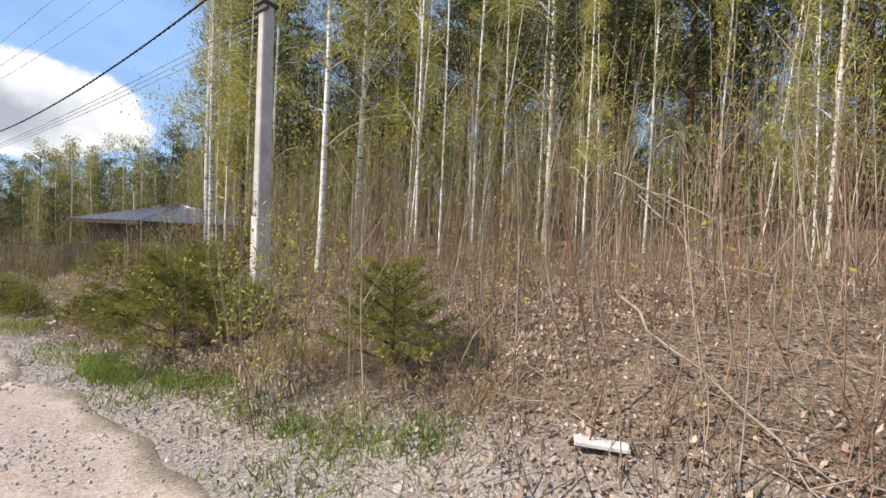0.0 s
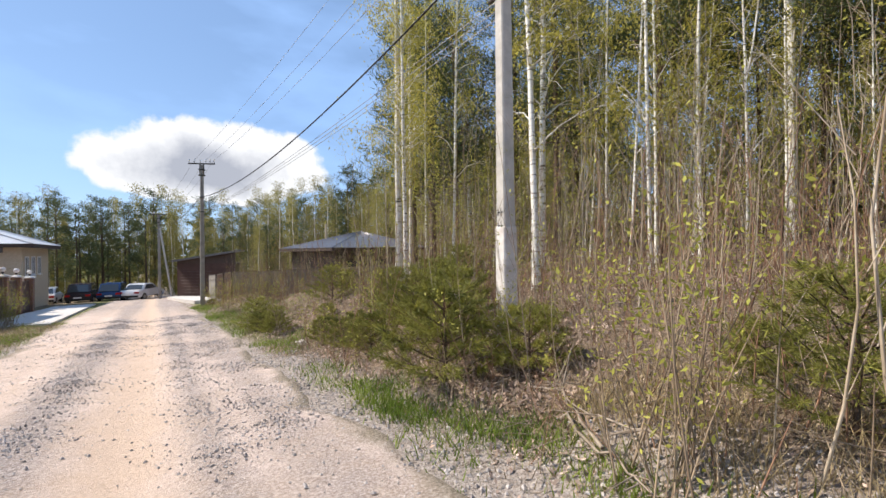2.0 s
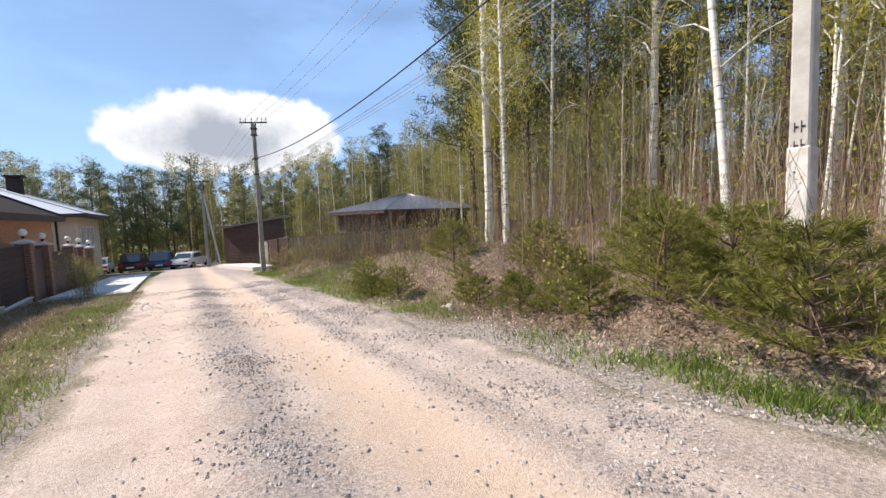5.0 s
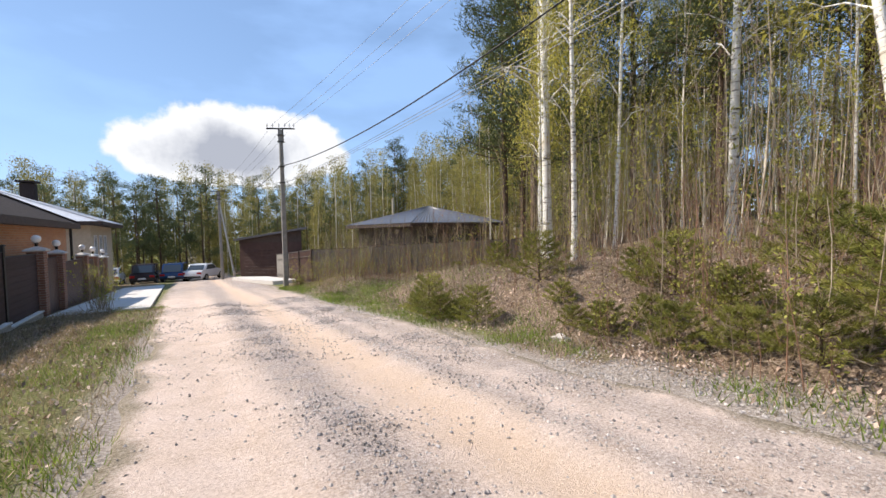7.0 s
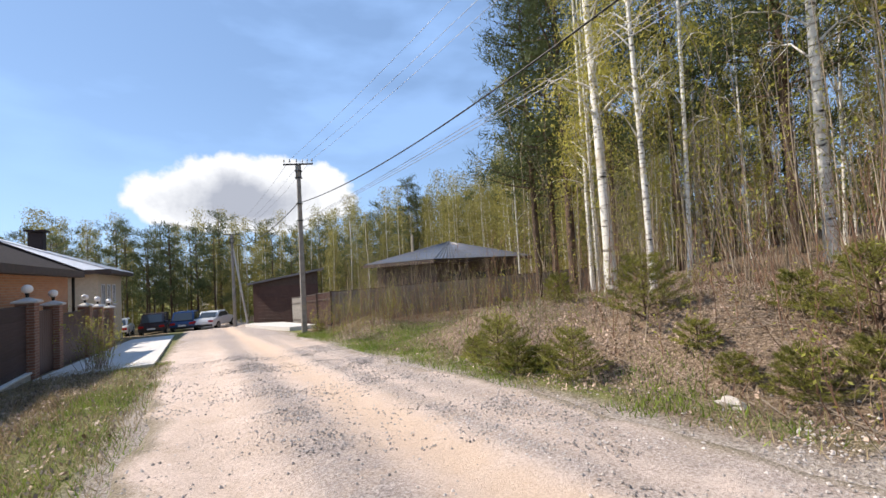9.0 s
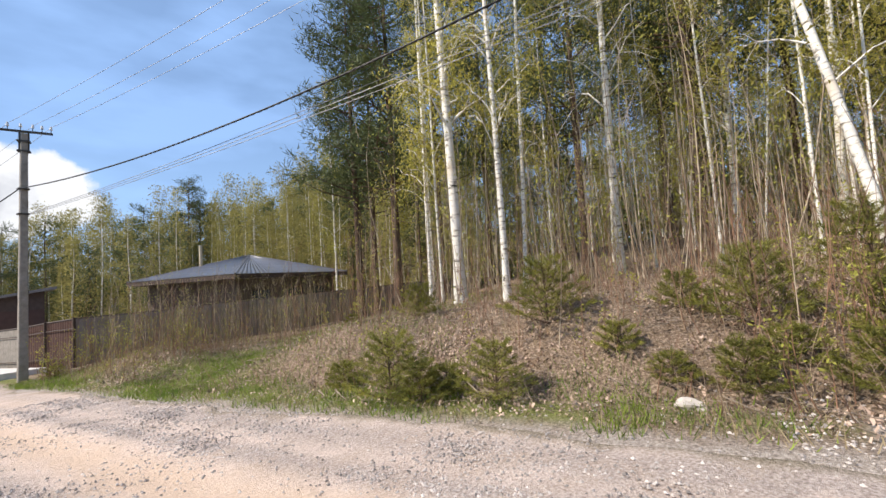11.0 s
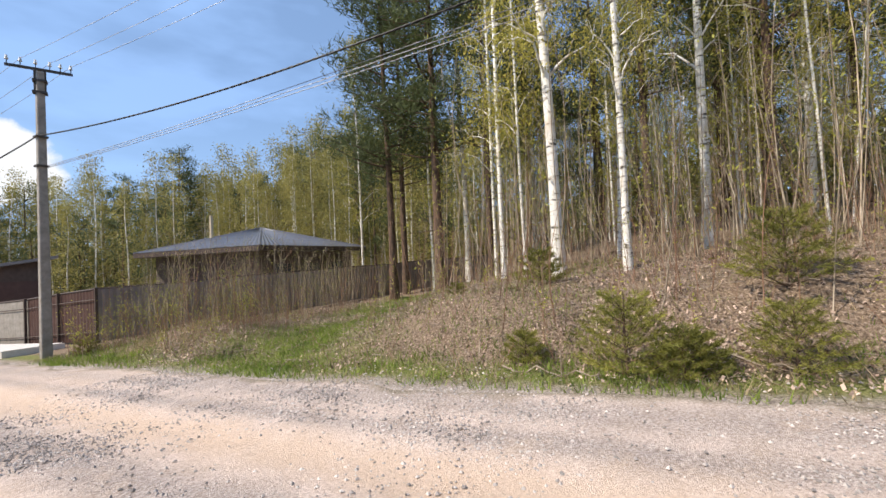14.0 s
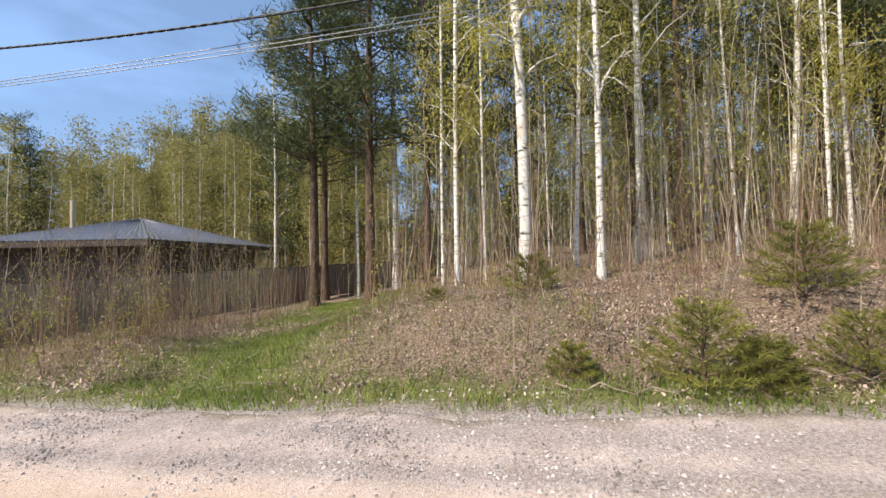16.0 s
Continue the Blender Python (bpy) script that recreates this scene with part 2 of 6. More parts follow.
M["grass"] = leafy("grass_blades", (0.10, 0.16, 0.025), (0.26, 0.32, 0.06), 0.4, 0.45)
M["straw"] = leafy("dry_grass", (0.23, 0.175, 0.09), (0.44, 0.355, 0.21), 0.3, 0.4)
M["litter"] = leafy("fallen_leaves", (0.17, 0.105, 0.075), (0.60, 0.46, 0.37), 0.12, 0.6)
M["stone"] = mat("gravel_stones", ((0.3, (0.22, 0.195, 0.18)), (0.7, (0.56, 0.505, 0.47))), scale=2.0, rough=0.9, island=0.45)
M["board"] = mat("dark_brown_boards", ((0.3, (0.046, 0.030, 0.030)), (0.7, (0.076, 0.053, 0.053))), scale=3, rough=0.62, stretch_by=(1, 0.25, 6), bump=0.002, bump_scale=20, obj_random=0.12, spec=0.15)
M["post"] = mat("black_steel", ((0.3, (0.012, 0.011, 0.011)), (0.7, (0.022, 0.02, 0.02))), scale=5, rough=0.45, metal=0.3, spec=0.4)
M["white"] = mat("white_painted_metal", ((0.3, (0.72, 0.72, 0.72)), (0.7, (0.82, 0.82, 0.82))), scale=4, rough=0.4)
M["brick"] = None
M["plaster"] = mat("beige_plaster", ((0.3, (0.50, 0.42, 0.30)), (0.7, (0.60, 0.51, 0.38))), scale=6, rough=0.9, bump=0.003, bump_scale=90)
M["wood"] = mat("brown_wood", ((0.3, (0.10, 0.05, 0.025)), (0.7, (0.22, 0.11, 0.055))), scale=5, rough=0.6, stretch_by=(1, 1, 0.3))
M["shingle"] = mat("brown_roof", ((0.3, (0.028, 0.021, 0.02)), (0.7, (0.06, 0.046, 0.042))), scale=14, rough=0.85, bump=0.01, bump_scale=25, second=(0.7, (0.04, 0.031, 0.029), 0.45, 0.7), spec=0.12)
M["metal_tile"] = mat("glossy_metal_tiles", ((0.3, (0.09, 0.085, 0.09)), (0.7, (0.14, 0.13, 0.135))), scale=4, rough=0.5, spec=0.3)
M["blue_tile"] = mat("slate_grey_metal_tiles", ((0.3, (0.085, 0.085, 0.095)), (0.7, (0.14, 0.14, 0.155))), scale=4, rough=0.38, metal=0.15, spec=0.55)
# Light metal whitened further: the sun's glare is put into the colour.
M["glare_metal"] = mat("glare_metal_sheet", ((0.3, (0.62, 0.62, 0.63)), (0.7, (0.74, 0.74, 0.75))), scale=3, rough=0.35, metal=0.2, spec=0.6)
M["soffit"] = mat("dark_soffit", ((0.3, (0.05, 0.036, 0.03)), (0.7, (0.085, 0.06, 0.05))), scale=6, rough=0.6)
M["sheet"] = mat("grey_brown_sheet", ((0.3, (0.15, 0.13, 0.125)), (0.7, (0.22, 0.195, 0.185))), scale=2, rough=0.5, second=(0.8, (0.13, 0.11, 0.10), 0.5, 0.8), obj_random=0.1)
M["umber"] = mat("umber_render", ((0.3, (0.085, 0.066, 0.055)), (0.7, (0.14, 0.11, 0.092))), scale=3, rough=0.85, bump=0.003, bump_scale=60)
M["maroon"] = mat("brown_sheet", ((0.3, (0.055, 0.03, 0.026)), (0.7, (0.085, 0.048, 0.04))), scale=3, rough=0.5)
M["cable"] = mat("black_cable", ((0.3, (0.012, 0.012, 0.012)), (0.7, (0.022, 0.022, 0.022))), scale=5, rough=0.5)
M["wire"] = mat("aluminium_wire", ((0.3, (0.22, 0.22, 0.23)), (0.7, (0.32, 0.32, 0.33))), scale=5, rough=0.5, metal=0.6)
M["steel"] = mat("dark_steel", ((0.3, (0.05, 0.045, 0.04)), (0.7, (0.10, 0.09, 0.08))), scale=8, rough=0.6, metal=0.4)
M["porcelain"] = mat("porcelain", ((0.3, (0.70, 0.70, 0.68)), (0.7, (0.80, 0.80, 0.78))), scale=4, rough=0.2)
M["ink"] = mat("black_paint", ((0.3, (0.02, 0.02, 0.02)), (0.7, (0.04, 0.04, 0.04))), scale=8, rough=0.8)
M["whitewash"] = mat("whitewash", ((0.3, (0.62, 0.58, 0.54)), (0.7, (0.78, 0.75, 0.72))), scale=7, rough=0.9, second=(2.5, (0.45, 0.36, 0.30), 0.5, 0.75))
M["rubber"] = mat("tyre_rubber", ((0.3, (0.015, 0.015, 0.015)), (0.7, (0.03, 0.03, 0.03))), scale=8, rough=0.85)
M["rim"] = mat("wheel_rim", ((0.3, (0.35, 0.35, 0.36)), (0.7, (0.5, 0.5, 0.5))), scale=8, rough=0.35, metal=0.8)
M["tail"] = mat("red_lens", ((0.3, (0.25, 0.01, 0.01)), (0.7, (0.4, 0.02, 0.02))), scale=8, rough=0.2)
M["paint_white"] = mat("white_car_paint", ((0.3, (0.70, 0.71, 0.73)), (0.7, (0.76, 0.77, 0.79))), scale=2, rough=0.25, spec=0.6)
M["paint_blue"] = mat("blue_car_paint", ((0.3, (0.015, 0.045, 0.13)), (0.7, (0.025, 0.06, 0.17))), scale=2, rough=0.25, spec=0.6)
M["paint_dark"] = mat("dark_car_paint", ((0.3, (0.035, 0.025, 0.027)), (0.7, (0.05, 0.035, 0.038))), scale=2, rough=0.25, spec=0.6)
M["globe"] = mat("frosted_globe", ((0.3, (0.80, 0.76, 0.72)), (0.7, (0.86, 0.82, 0.80))), scale=3, rough=0.3)

g_ = bpy.data.materials.new("window_glass")
g_.use_nodes = True
gp = g_.node_tree.nodes["Principled BSDF"]
gp.inputs["Base Color"].default_value = (0.05, 0.06, 0.07, 1)
gp.inputs["Roughness"].default_value, gp.inputs["Specular IOR Level"].default_value = 0.05, 0.8
M["glass"] = g_


def brick_material(name, c1, c2, mortar):
    m = bpy.data.materials.new(name)
    m.use_nodes = True
    n, l = m.node_tree.nodes, m.node_tree.links
    p = n["Principled BSDF"]
    p.inputs["Roughness"].default_value = 0.85
    tc = n.new("ShaderNodeTexCoord")
    sp, cb, ad = n.new("ShaderNodeSeparateXYZ"), n.new("ShaderNodeCombineXYZ"), n.new("ShaderNodeMath")
    l.new(tc.outputs["Object"], sp.inputs[0])
    l.new(sp.outputs[0], ad.inputs[0])
    l.new(sp.outputs[1], ad.inputs[1])
    l.new(ad.outputs[0], cb.inputs[0])
    l.new(sp.outputs[2], cb.inputs[1])
    b = n.new("ShaderNodeTexBrick")
    b.inputs["Color1"].default_value, b.inputs["Color2"].default_value, b.inputs["Mortar"].default_value = (*c1, 1), (*c2, 1), (*mortar, 1)
    b.inputs["Scale"].default_value, b.inputs["Mortar Size"].default_value = 1.0, 0.008
    b.inputs["Brick Width"].default_value, b.inputs["Row Height"].default_value = 0.26, 0.075
    l.new(cb.outputs[0], b.inputs["Vector"])
    l.new(b.outputs["Color"], p.inputs["Base Color"])
    bu = n.new("ShaderNodeBump")
    bu.inputs["Distance"].default_value, bu.invert = 0.006, True
    l.new(b.outputs["Fac"], bu.inputs["Height"])
    l.new(bu.outputs[0], p.inputs["Normal"])
    return m


M["brick"] = brick_material("orange_brick", (0.43, 0.195, 0.095), (0.52, 0.26, 0.13), (0.44, 0.33, 0.24))
M["dark_brick"] = brick_material("brown_brick", (0.20, 0.09, 0.055), (0.28, 0.13, 0.08), (0.30, 0.24, 0.2))


# ---------------- mesh helpers ----------------
rng = np.random.default_rng(7)


def fast_mesh(name, verts, faces, materials, index=None, smooth=False):
    """A mesh from arrays: verts (n, 3), faces (m, 3 or 4)."""
    v, f = np.asarray(verts, dtype=np.float32), np.asarray(faces, dtype=np.int32)
    me = bpy.data.meshes.new(name)
    me.vertices.add(len(v))
    me.vertices.foreach_set("co", v.ravel())
    k = f.shape[1]
    me.loops.add(f.size)
    me.loops.foreach_set("vertex_index", f.ravel())
    me.polygons.add(len(f))
    me.polygons.foreach_set("loop_start", np.arange(0, f.size, k, dtype=np.int32))
    for m in materials if isinstance(materials, (list, tuple)) else [materials]:
        me.materials.append(m)
    if index is not None:
        me.polygons.foreach_set("material_index", np.asarray(index, dtype=np.int32))
    me.polygons.foreach_set("use_smooth", np.full(len(f), smooth))
    me.update(calc_edges=True)
    me.validate()
    return me


def part(name, bm, material, parent, label=""):
    """Links a bmesh, or a ready mesh, as one mesh object under a thing or a part."""
    if isinstance(bm, bmesh.types.BMesh):
        me = bpy.data.meshes.new(name)
        bm.to_mesh(me)
        bm.free()
        me.materials.append(material)
    else:
        me = bm
    ob = new(name, me)
    ob.parent = parent
    if label:
        tagged(ob, label)
    return ob


def thing(name, at, label, category, group="", rz=0.0):
    ob = new(name)
    ob.matrix_basis = pose(at[0], at[1], at[2], 0, 0, rz)
    return tagged(ob, label, category, group)


def box(bm, x0, x1, y0, y1, z0, z1, bevel=0.0):
    r = bmesh.ops.create_cube(bm, size=1.0, matrix=Matrix.Translation(((x0 + x1) / 2, (y0 + y1) / 2, (z0 + z1) / 2)) @ Matrix.Diagonal((x1 - x0, y1 - y0, z1 - z0, 1)))
    if bevel:
        es = list({e for v in r["verts"] for e in v.link_edges})
        bmesh.ops.bevel(bm, geom=es, offset=bevel, segments=1, affect="EDGES")
    return bm


def boxed(*a, bevel=0.0):
    return box(bmesh.new(), *a, bevel=bevel)


def rod(bm, a, b, r0, r1=None, sides=8):
    a, b = Vector(a), Vector(b)
    m = Matrix.Translation((a + b) / 2) @ (b - a).to_track_quat("Z", "Y").to_matrix().to_4x4()
    bmesh.ops.create_cone(bm, cap_ends=True, segments=sides, radius1=r0, radius2=r0 if r1 is None else r1, depth=(b - a).length, matrix=m)
    return bm


def prism(bm, outline, depth, m=None):
    """Extrudes an outline of (x, z) along y by depth."""
    lo = [bm.verts.new((x, 0, z)) for x, z in outline]
    hi = [bm.verts.new((x, depth, z)) for x, z in outline]
    bm.faces.new(lo)
    bm.faces.new(list(reversed(hi)))
    k = len(lo)
    for i in range(k):
        bm.faces.new((lo[(i + 1) % k], lo[i], hi[i], hi[(i + 1) % k]))
    if m is not None:
        bmesh.ops.transform(bm, matrix=m, verts=lo + hi)
    bmesh.ops.recalc_face_normals(bm, faces=bm.faces)
    return bm


class Heap:
    """Collects many tubes or leaves into one mesh of quads."""

    def __init__(self):
        self.v, self.f, self.k = [], [], 0

    def tube(self, pts, radii, sides=5):
        pts = np.asarray(pts, dtype=float)
        d = np.gradient(pts, axis=0)
        d /= np.linalg.norm(d, axis=1, keepdims=True) + 1e-9
        ref = np.where(np.abs(d[:, 2:3]) > 0.9, np.array([[1.0, 0, 0]]), np.array([[0, 0, 1.0]]))
        a = np.cross(d, ref)
        a /= np.linalg.norm(a, axis=1, keepdims=True) + 1e-9
        b = np.cross(d, a)
        ang = np.linspace(0, 2 * np.pi, sides, endpoint=False)
        ring = pts[:, None] + np.asarray(radii)[:, None, None] * (np.cos(ang)[None, :, None] * a[:, None] + np.sin(ang)[None, :, None] * b[:, None])
        n = len(pts)
        i, j = np.meshgrid(np.arange(n - 1), np.arange(sides), indexing="ij")
        j2 = (j + 1) % sides
        q = np.stack((i * sides + j, i * sides + j2, (i + 1) * sides + j2, (i + 1) * sides + j), -1).reshape(-1, 4) + self.k
        self.v.append(ring.reshape(-1, 3))
        self.f.append(q)
        self.k += n * sides

    def cards(self, centre, along, across):
        """Quads: centre (n, 3), half-vectors along and across."""
        v = np.stack((centre - along, centre + across * 0.9, centre + along, centre - across * 0.9), 1).reshape(-1, 3)
        n = len(centre)
        self.v.append(v)
        self.f.append(np.arange(n * 4).reshape(-1, 4) + self.k)
        self.k += n * 4

    def chips(self, centre, along, across):
        """Single triangles, for small leaves."""
        v = np.stack((centre - along * 0.6 - across * 0.6, centre - along * 0.4 + across * 0.6, centre + along), 1).reshape(-1, 3)
        n = len(centre)
        self.v.append(v)
        self.f.append(np.arange(n * 3).reshape(-1, 3) + self.k)
        self.k += n * 3

    def mesh(self, name, material, smooth=False):
        return fast_mesh(name, np.concatenate(self.v), np.concatenate(self.f), material, smooth=smooth)


def unit(n, r=rng):
    v = r.normal(size=(n, 3))
    return v / (np.linalg.norm(v, axis=1, keepdims=True) + 1e-9)


# ---------------- lie of the land ----------------
def step(a, b, x):
    t = np.clip((x - a) / (b - a), 0, 1)
    return t * t * (3 - 2 * t)


def wob(x, y, s, p=0.0):
    return (np.sin(x * s + p + 1.7 * np.sin(y * s * 0.63 + p)) + np.sin(y * s * 1.13 + 2.1 * p + 1.3 * np.sin(x * s * 0.71)) + 0.5 * np.sin((x + y) * s * 2.3 + p)) / 2.5


def road_z(y):
    return 0.26 - 0.055 * np.clip(y, -40, 66)


def ground_z(x, y):
    x, y = np.asarray(x, dtype=float), np.asarray(y, dtype=float)
    u, v = np.maximum(x - 2.75 - 0.5 * step(9, 12, y), 0), np.maximum(-2.3 - x, 0)
    w = 1 - 0.88 * step(17.5, 29, y)
    z = road_z(y) + w * (1.25 * (1 - np.exp(-u / 3.2)) * np.minimum(1, u / 0.7 + 0.1) + 0.13 * np.clip(x - 13, 0, 14))
    track = np.exp(-((y - 23.3 - 0.28 * (x - 3)) / 1.5) ** 2) * step(2.5, 4, x) * step(20, 12, x)
    z = z - 0.28 * track
    mound = 0.42 * np.exp(-((x - 5.0) / 1.0) ** 2 - ((y - 14.4) / 1.5) ** 2) + 0.35 * np.exp(-((x - 4.9) / 1.1) ** 2 - ((y - 19.6) / 1.7) ** 2) + 0.5 * np.exp(-((x - 4.4) / 1.2) ** 2 - ((y - 27.5) / 2.2) ** 2)
    z = z + mound * (1 - 0.8 * track)
    z = z + np.clip(u, 0, 1) * (0.07 * wob(x, y, 1.3) + 0.035 * wob(x, y, 3.7, 1.0)) * (1 - 0.7 * track)
    z = z + 0.06 * step(0, 1.3, v) + np.clip(v, 0, 1) * 0.025 * wob(x, y, 2.9, 2.0)
    z = z - 0.02 * (u <= 0) * (v <= 0)
    return z


def gz(x, y):
    return float(ground_z(x, y))


# ---------------- ground and road ----------------
def axis(lo, hi, fine_lo, fine_hi, fine, grow=1.35):
    a = list(np.arange(fine_lo, fine_hi + 1e-6, fine))
    s, p = fine, fine_lo
    left = []
    while p > lo:
        s *= grow
        p -= s
        left.append(p)
    s, p, right = fine, a[-1], []
    while p < hi:
        s *= grow
        p += s
        right.append(p)
    return np.array(left[::-1] + a + right)


def spread(me, **fields):
    """Stores spread values, one a vertex, on a mesh."""
    for key, values in fields.items():
        me.attributes.new(key, "FLOAT", "POINT").data.foreach_set("value", np.asarray(values, dtype=np.float32).ravel())
    return me


def build_ground():
    xs, ys = axis(-900, 900, -7, 22, 0.16), axis(-900, 900, -3, 34, 0.16)
    X, Y = np.meshgrid(xs, ys, indexing="ij")
    Z = ground_z(X, Y) - 0.09 * ((X > -2.0) & (X < 1.85))
    n, m = len(xs), len(ys)
    i, j = np.meshgrid(np.arange(n - 1), np.arange(m - 1), indexing="ij")
    f = np.stack((i * m + j, (i + 1) * m + j, (i + 1) * m + j + 1, i * m + j + 1), -1).reshape(-1, 4)
    me = fast_mesh("ground", np.stack((X, Y, Z), -1).reshape(-1, 3), f, M["earth"], smooth=True)
    reach = np.where(Y < 6, 3.6, np.where(Y < 12, 3.15, 2.5))
    grit = np.clip((reach - X) / 0.7 + 0.35, 0, 1) * (X > 0) + 0.9 * (X <= 0) * np.clip((X + 2.75) / 0.3, 0, 1)
    track = np.exp(-((Y - 23.3 - 0.28 * (X - 3)) / 2.5) ** 2) * (X > 2.2) * (X < 17)
    turf = np.maximum(track * 0.9, np.exp(-((X - 2.8) / 0.5) ** 2) * np.where(Y > 14, 0.8, 0.35))
    turf = np.where(X < -2.3, np.where(X < -3.5, 0.3, 0.62), turf)
    turf = np.where((X < -30) | (Y > 70) | (X > 60), 0.9, turf)
    return spread(me, grit=grit, turf=turf)


ground = tagged(new("ground", build_ground()), "sloping forest floor of brown leaf litter with grassy verges", "ground", kind="structure")


def road_edge(y, side):
    return (2.15 + 0.16 * wob(y * 0 + 3, y, 1.1) + 0.1 * wob(y * 0, y, 3.1)) if side > 0 else -(2.25 + 0.35 * step(16, 26, y) + 0.14 * wob(y * 0 + 9, y, 0.9) + 0.09 * wob(y * 0, y, 2.7, 1.0))


def build_road():
    ys = np.concatenate((np.arange(-60, -4, 2.0), np.arange(-4, 34, 0.14), np.arange(34, 72, 1.0)))
    us = np.linspace(0, 1, 56)
    U, Y = np.meshgrid(us, ys, indexing="ij")
    lo, hi = road_edge(Y, -1), road_edge(Y, 1)
    X = lo + (hi - lo) * U
    edge = np.minimum(U, 1 - U)
    rut = -0.035 * np.exp(-((X - 0.3) / 0.33) ** 2) - 0.03 * np.exp(-((X + 1.4) / 0.35) ** 2) + 0.025 * np.exp(-((X + 0.55) / 0.4) ** 2)
    Z = road_z(Y) + 0.012 + rut * step(0, 0.15, edge) + 0.008 * wob(X, Y, 3.3) + 0.006 * wob(X, Y, 7.9, 2.0) - 0.05 * (edge < 0.005)
    v = np.stack((X, Y, Z), -1).reshape(-1, 3)
    n, m = len(us), len(ys)
    i, j = np.meshgrid(np.arange(n - 1), np.arange(m - 1), indexing="ij")
    f = np.stack((i * m + j, (i + 1) * m + j, (i + 1) * m + j + 1, i * m + j + 1), -1).reshape(-1, 4)
    grit = 0.30 + 0.6 * np.exp(-((X + 0.55) / 0.36) ** 2) + 0.42 * np.exp(-((X - 0.92) / 0.2) ** 2) + 0.36 * np.exp(-((X - 1.65) / 0.4) ** 2) + 0.12 * wob(X, Y, 0.8) + 0.5 * step(27, 36, Y)
    sand = 0.25 + 0.6 * np.exp(-((X - 0.28) / 0.36) ** 2) + 0.12 * np.exp(-((X + 1.4) / 0.5) ** 2) + 0.15 * wob(X, Y, 0.5, 2.0)
    rim = 0.95 * step(0.085, 0.0, edge + 0.025 * wob(X, Y, 4.3))
    return spread(fast_mesh("road", v, f, M["road"], smooth=True), grit=grit, sand=sand, rim=rim)


road = tagged(new("road", build_road()), "rutted pale gravel and sand road running downhill", "road", kind="structure")


def pad(name, corners, lift, material, label):
    """A thin slab of paving on the slope, its corners in plan given in turn."""
    bm = bmesh.new()
    top = [bm.verts.new((x, y, float(road_z(y)) + lift)) for x, y in corners]
    low = [bm.verts.new((x, y, float(road_z(y)) - 0.3)) for x, y in corners]
    bm.faces.new(top)
    bm.faces.new(low[::-1])
    for a in range(len(corners)):
        b = (a + 1) % len(corners)
        bm.faces.new((top[b], top[a], low[a], low[b]))
    bmesh.ops.recalc_face_normals(bm, faces=bm.faces)
    me = bpy.data.meshes.new(name)
    bm.to_mesh(me)
    bm.free()
    me.materials.append(material)
    return tagged(new(name, me), label, "paving", kind="structure")


pad("driveway_left", [(-5.2, 25.2), (-2.7, 25.2), (-3.0, 43.0), (-5.2, 43.0)], 0.11, M["apron"], "pale concrete driveway before the gates")
pad("driveway_right", [(2.6, 34.6), (4.0, 34.2), (3.6, 42.8), (2.1, 46.8), (1.4, 46.0), (1.9, 40.0)], 0.2, M["apron"], "pale concrete apron before a garage")


# ---------------- dark plank fence beside the road ----------------
FENCE = [(-4.55, 5.3), (-4.75, 8.4), (-4.93, 11.45), (-5.08, 14.5), (-5.33, 17.66), (-5.39, 20.55), (-5.43, 22.9), (-5.46, 25.7)]
# wooden boards share one unit mesh, scaled to the bay
board_mesh = bpy.data.meshes.new("board")
bm_ = boxed(-0.5, 0.5, -0.011, 0.011, 0.0015, 0.1665, bevel=0.003)
bm_.to_mesh(board_mesh)
bm_.free()
board_mesh.materials.append(M["board"])


def fence_bay(p, q, count):
    (x0, y0), (x1, y1) = p, q
    run, zb = math.hypot(x1 - x0, y1 - y0), gz(x1, y1) + 0.2
    turn = math.degrees(math.atan2(y1 - y0, x1 - x0))
    top = thing("plank_fence", ((x0 + x1) / 2, (y0 + y1) / 2, zb), "dark brown fence bay of level planks on a concrete footing", "fence", "dark fence beside the road", turn)
    half = run / 2 - 0.05
    part("footing", boxed(-run / 2, run / 2, -0.10, 0.10, -0.75, -0.03, bevel=0.012), M["concrete"], top, "grey concrete footing")
    part("drip_strip", boxed(-half, half, -0.14, 0.05, -0.028, 0.014), M["white"], top, "white metal drip strip")
    for i in range(count):
        b = part("board", board_mesh, None, top)
        b.matrix_basis = Matrix.Translation((0, -0.015, 0.02 + i * 0.168)) @ Matrix.Diagonal((half * 2, 1, 1, 1))
    part("backing", boxed(-half, half, 0.0, 0.006, 0.015, 0.02 + count * 0.168), M["board"], top)
    part("cap_rail", boxed(-half, half, -0.035, 0.035, 0.02 + count * 0.168, 0.05 + count * 0.168, bevel=0.004), M["post"], top)
    return zb + 0.05 + count * 0.168


def fence_post(x, y, z_top):
    z0 = gz(x, y) - 0.3
    top = thing("fence_post", (x, y, z0), "black square steel fence post with a flat cap", "post", "posts of the dark fence")
    h = z_top - z0
    part("shaft", boxed(-0.058, 0.058, -0.058, 0.058, 0, h, bevel=0.006), M["post"], top)
    bm = boxed(-0.075, 0.075, -0.075, 0.075, h, h + 0.03, bevel=0.004)
    box(bm, -0.055, 0.055, -0.055, 0.055, h + 0.03, h + 0.045, bevel=0.004)
    part("cap", bm, M["post"], top)


for a, b in zip(FENCE[:-1], FENCE[1:]):
    zt = fence_bay(a, b, 11 if b[1] < 19 else 10)
    if b[1] < 25:
        fence_post(b[0], b[1], zt + 0.13)
fence_post(FENCE[0][0], FENCE[0][1], gz(*FENCE[0]) + 2.1)


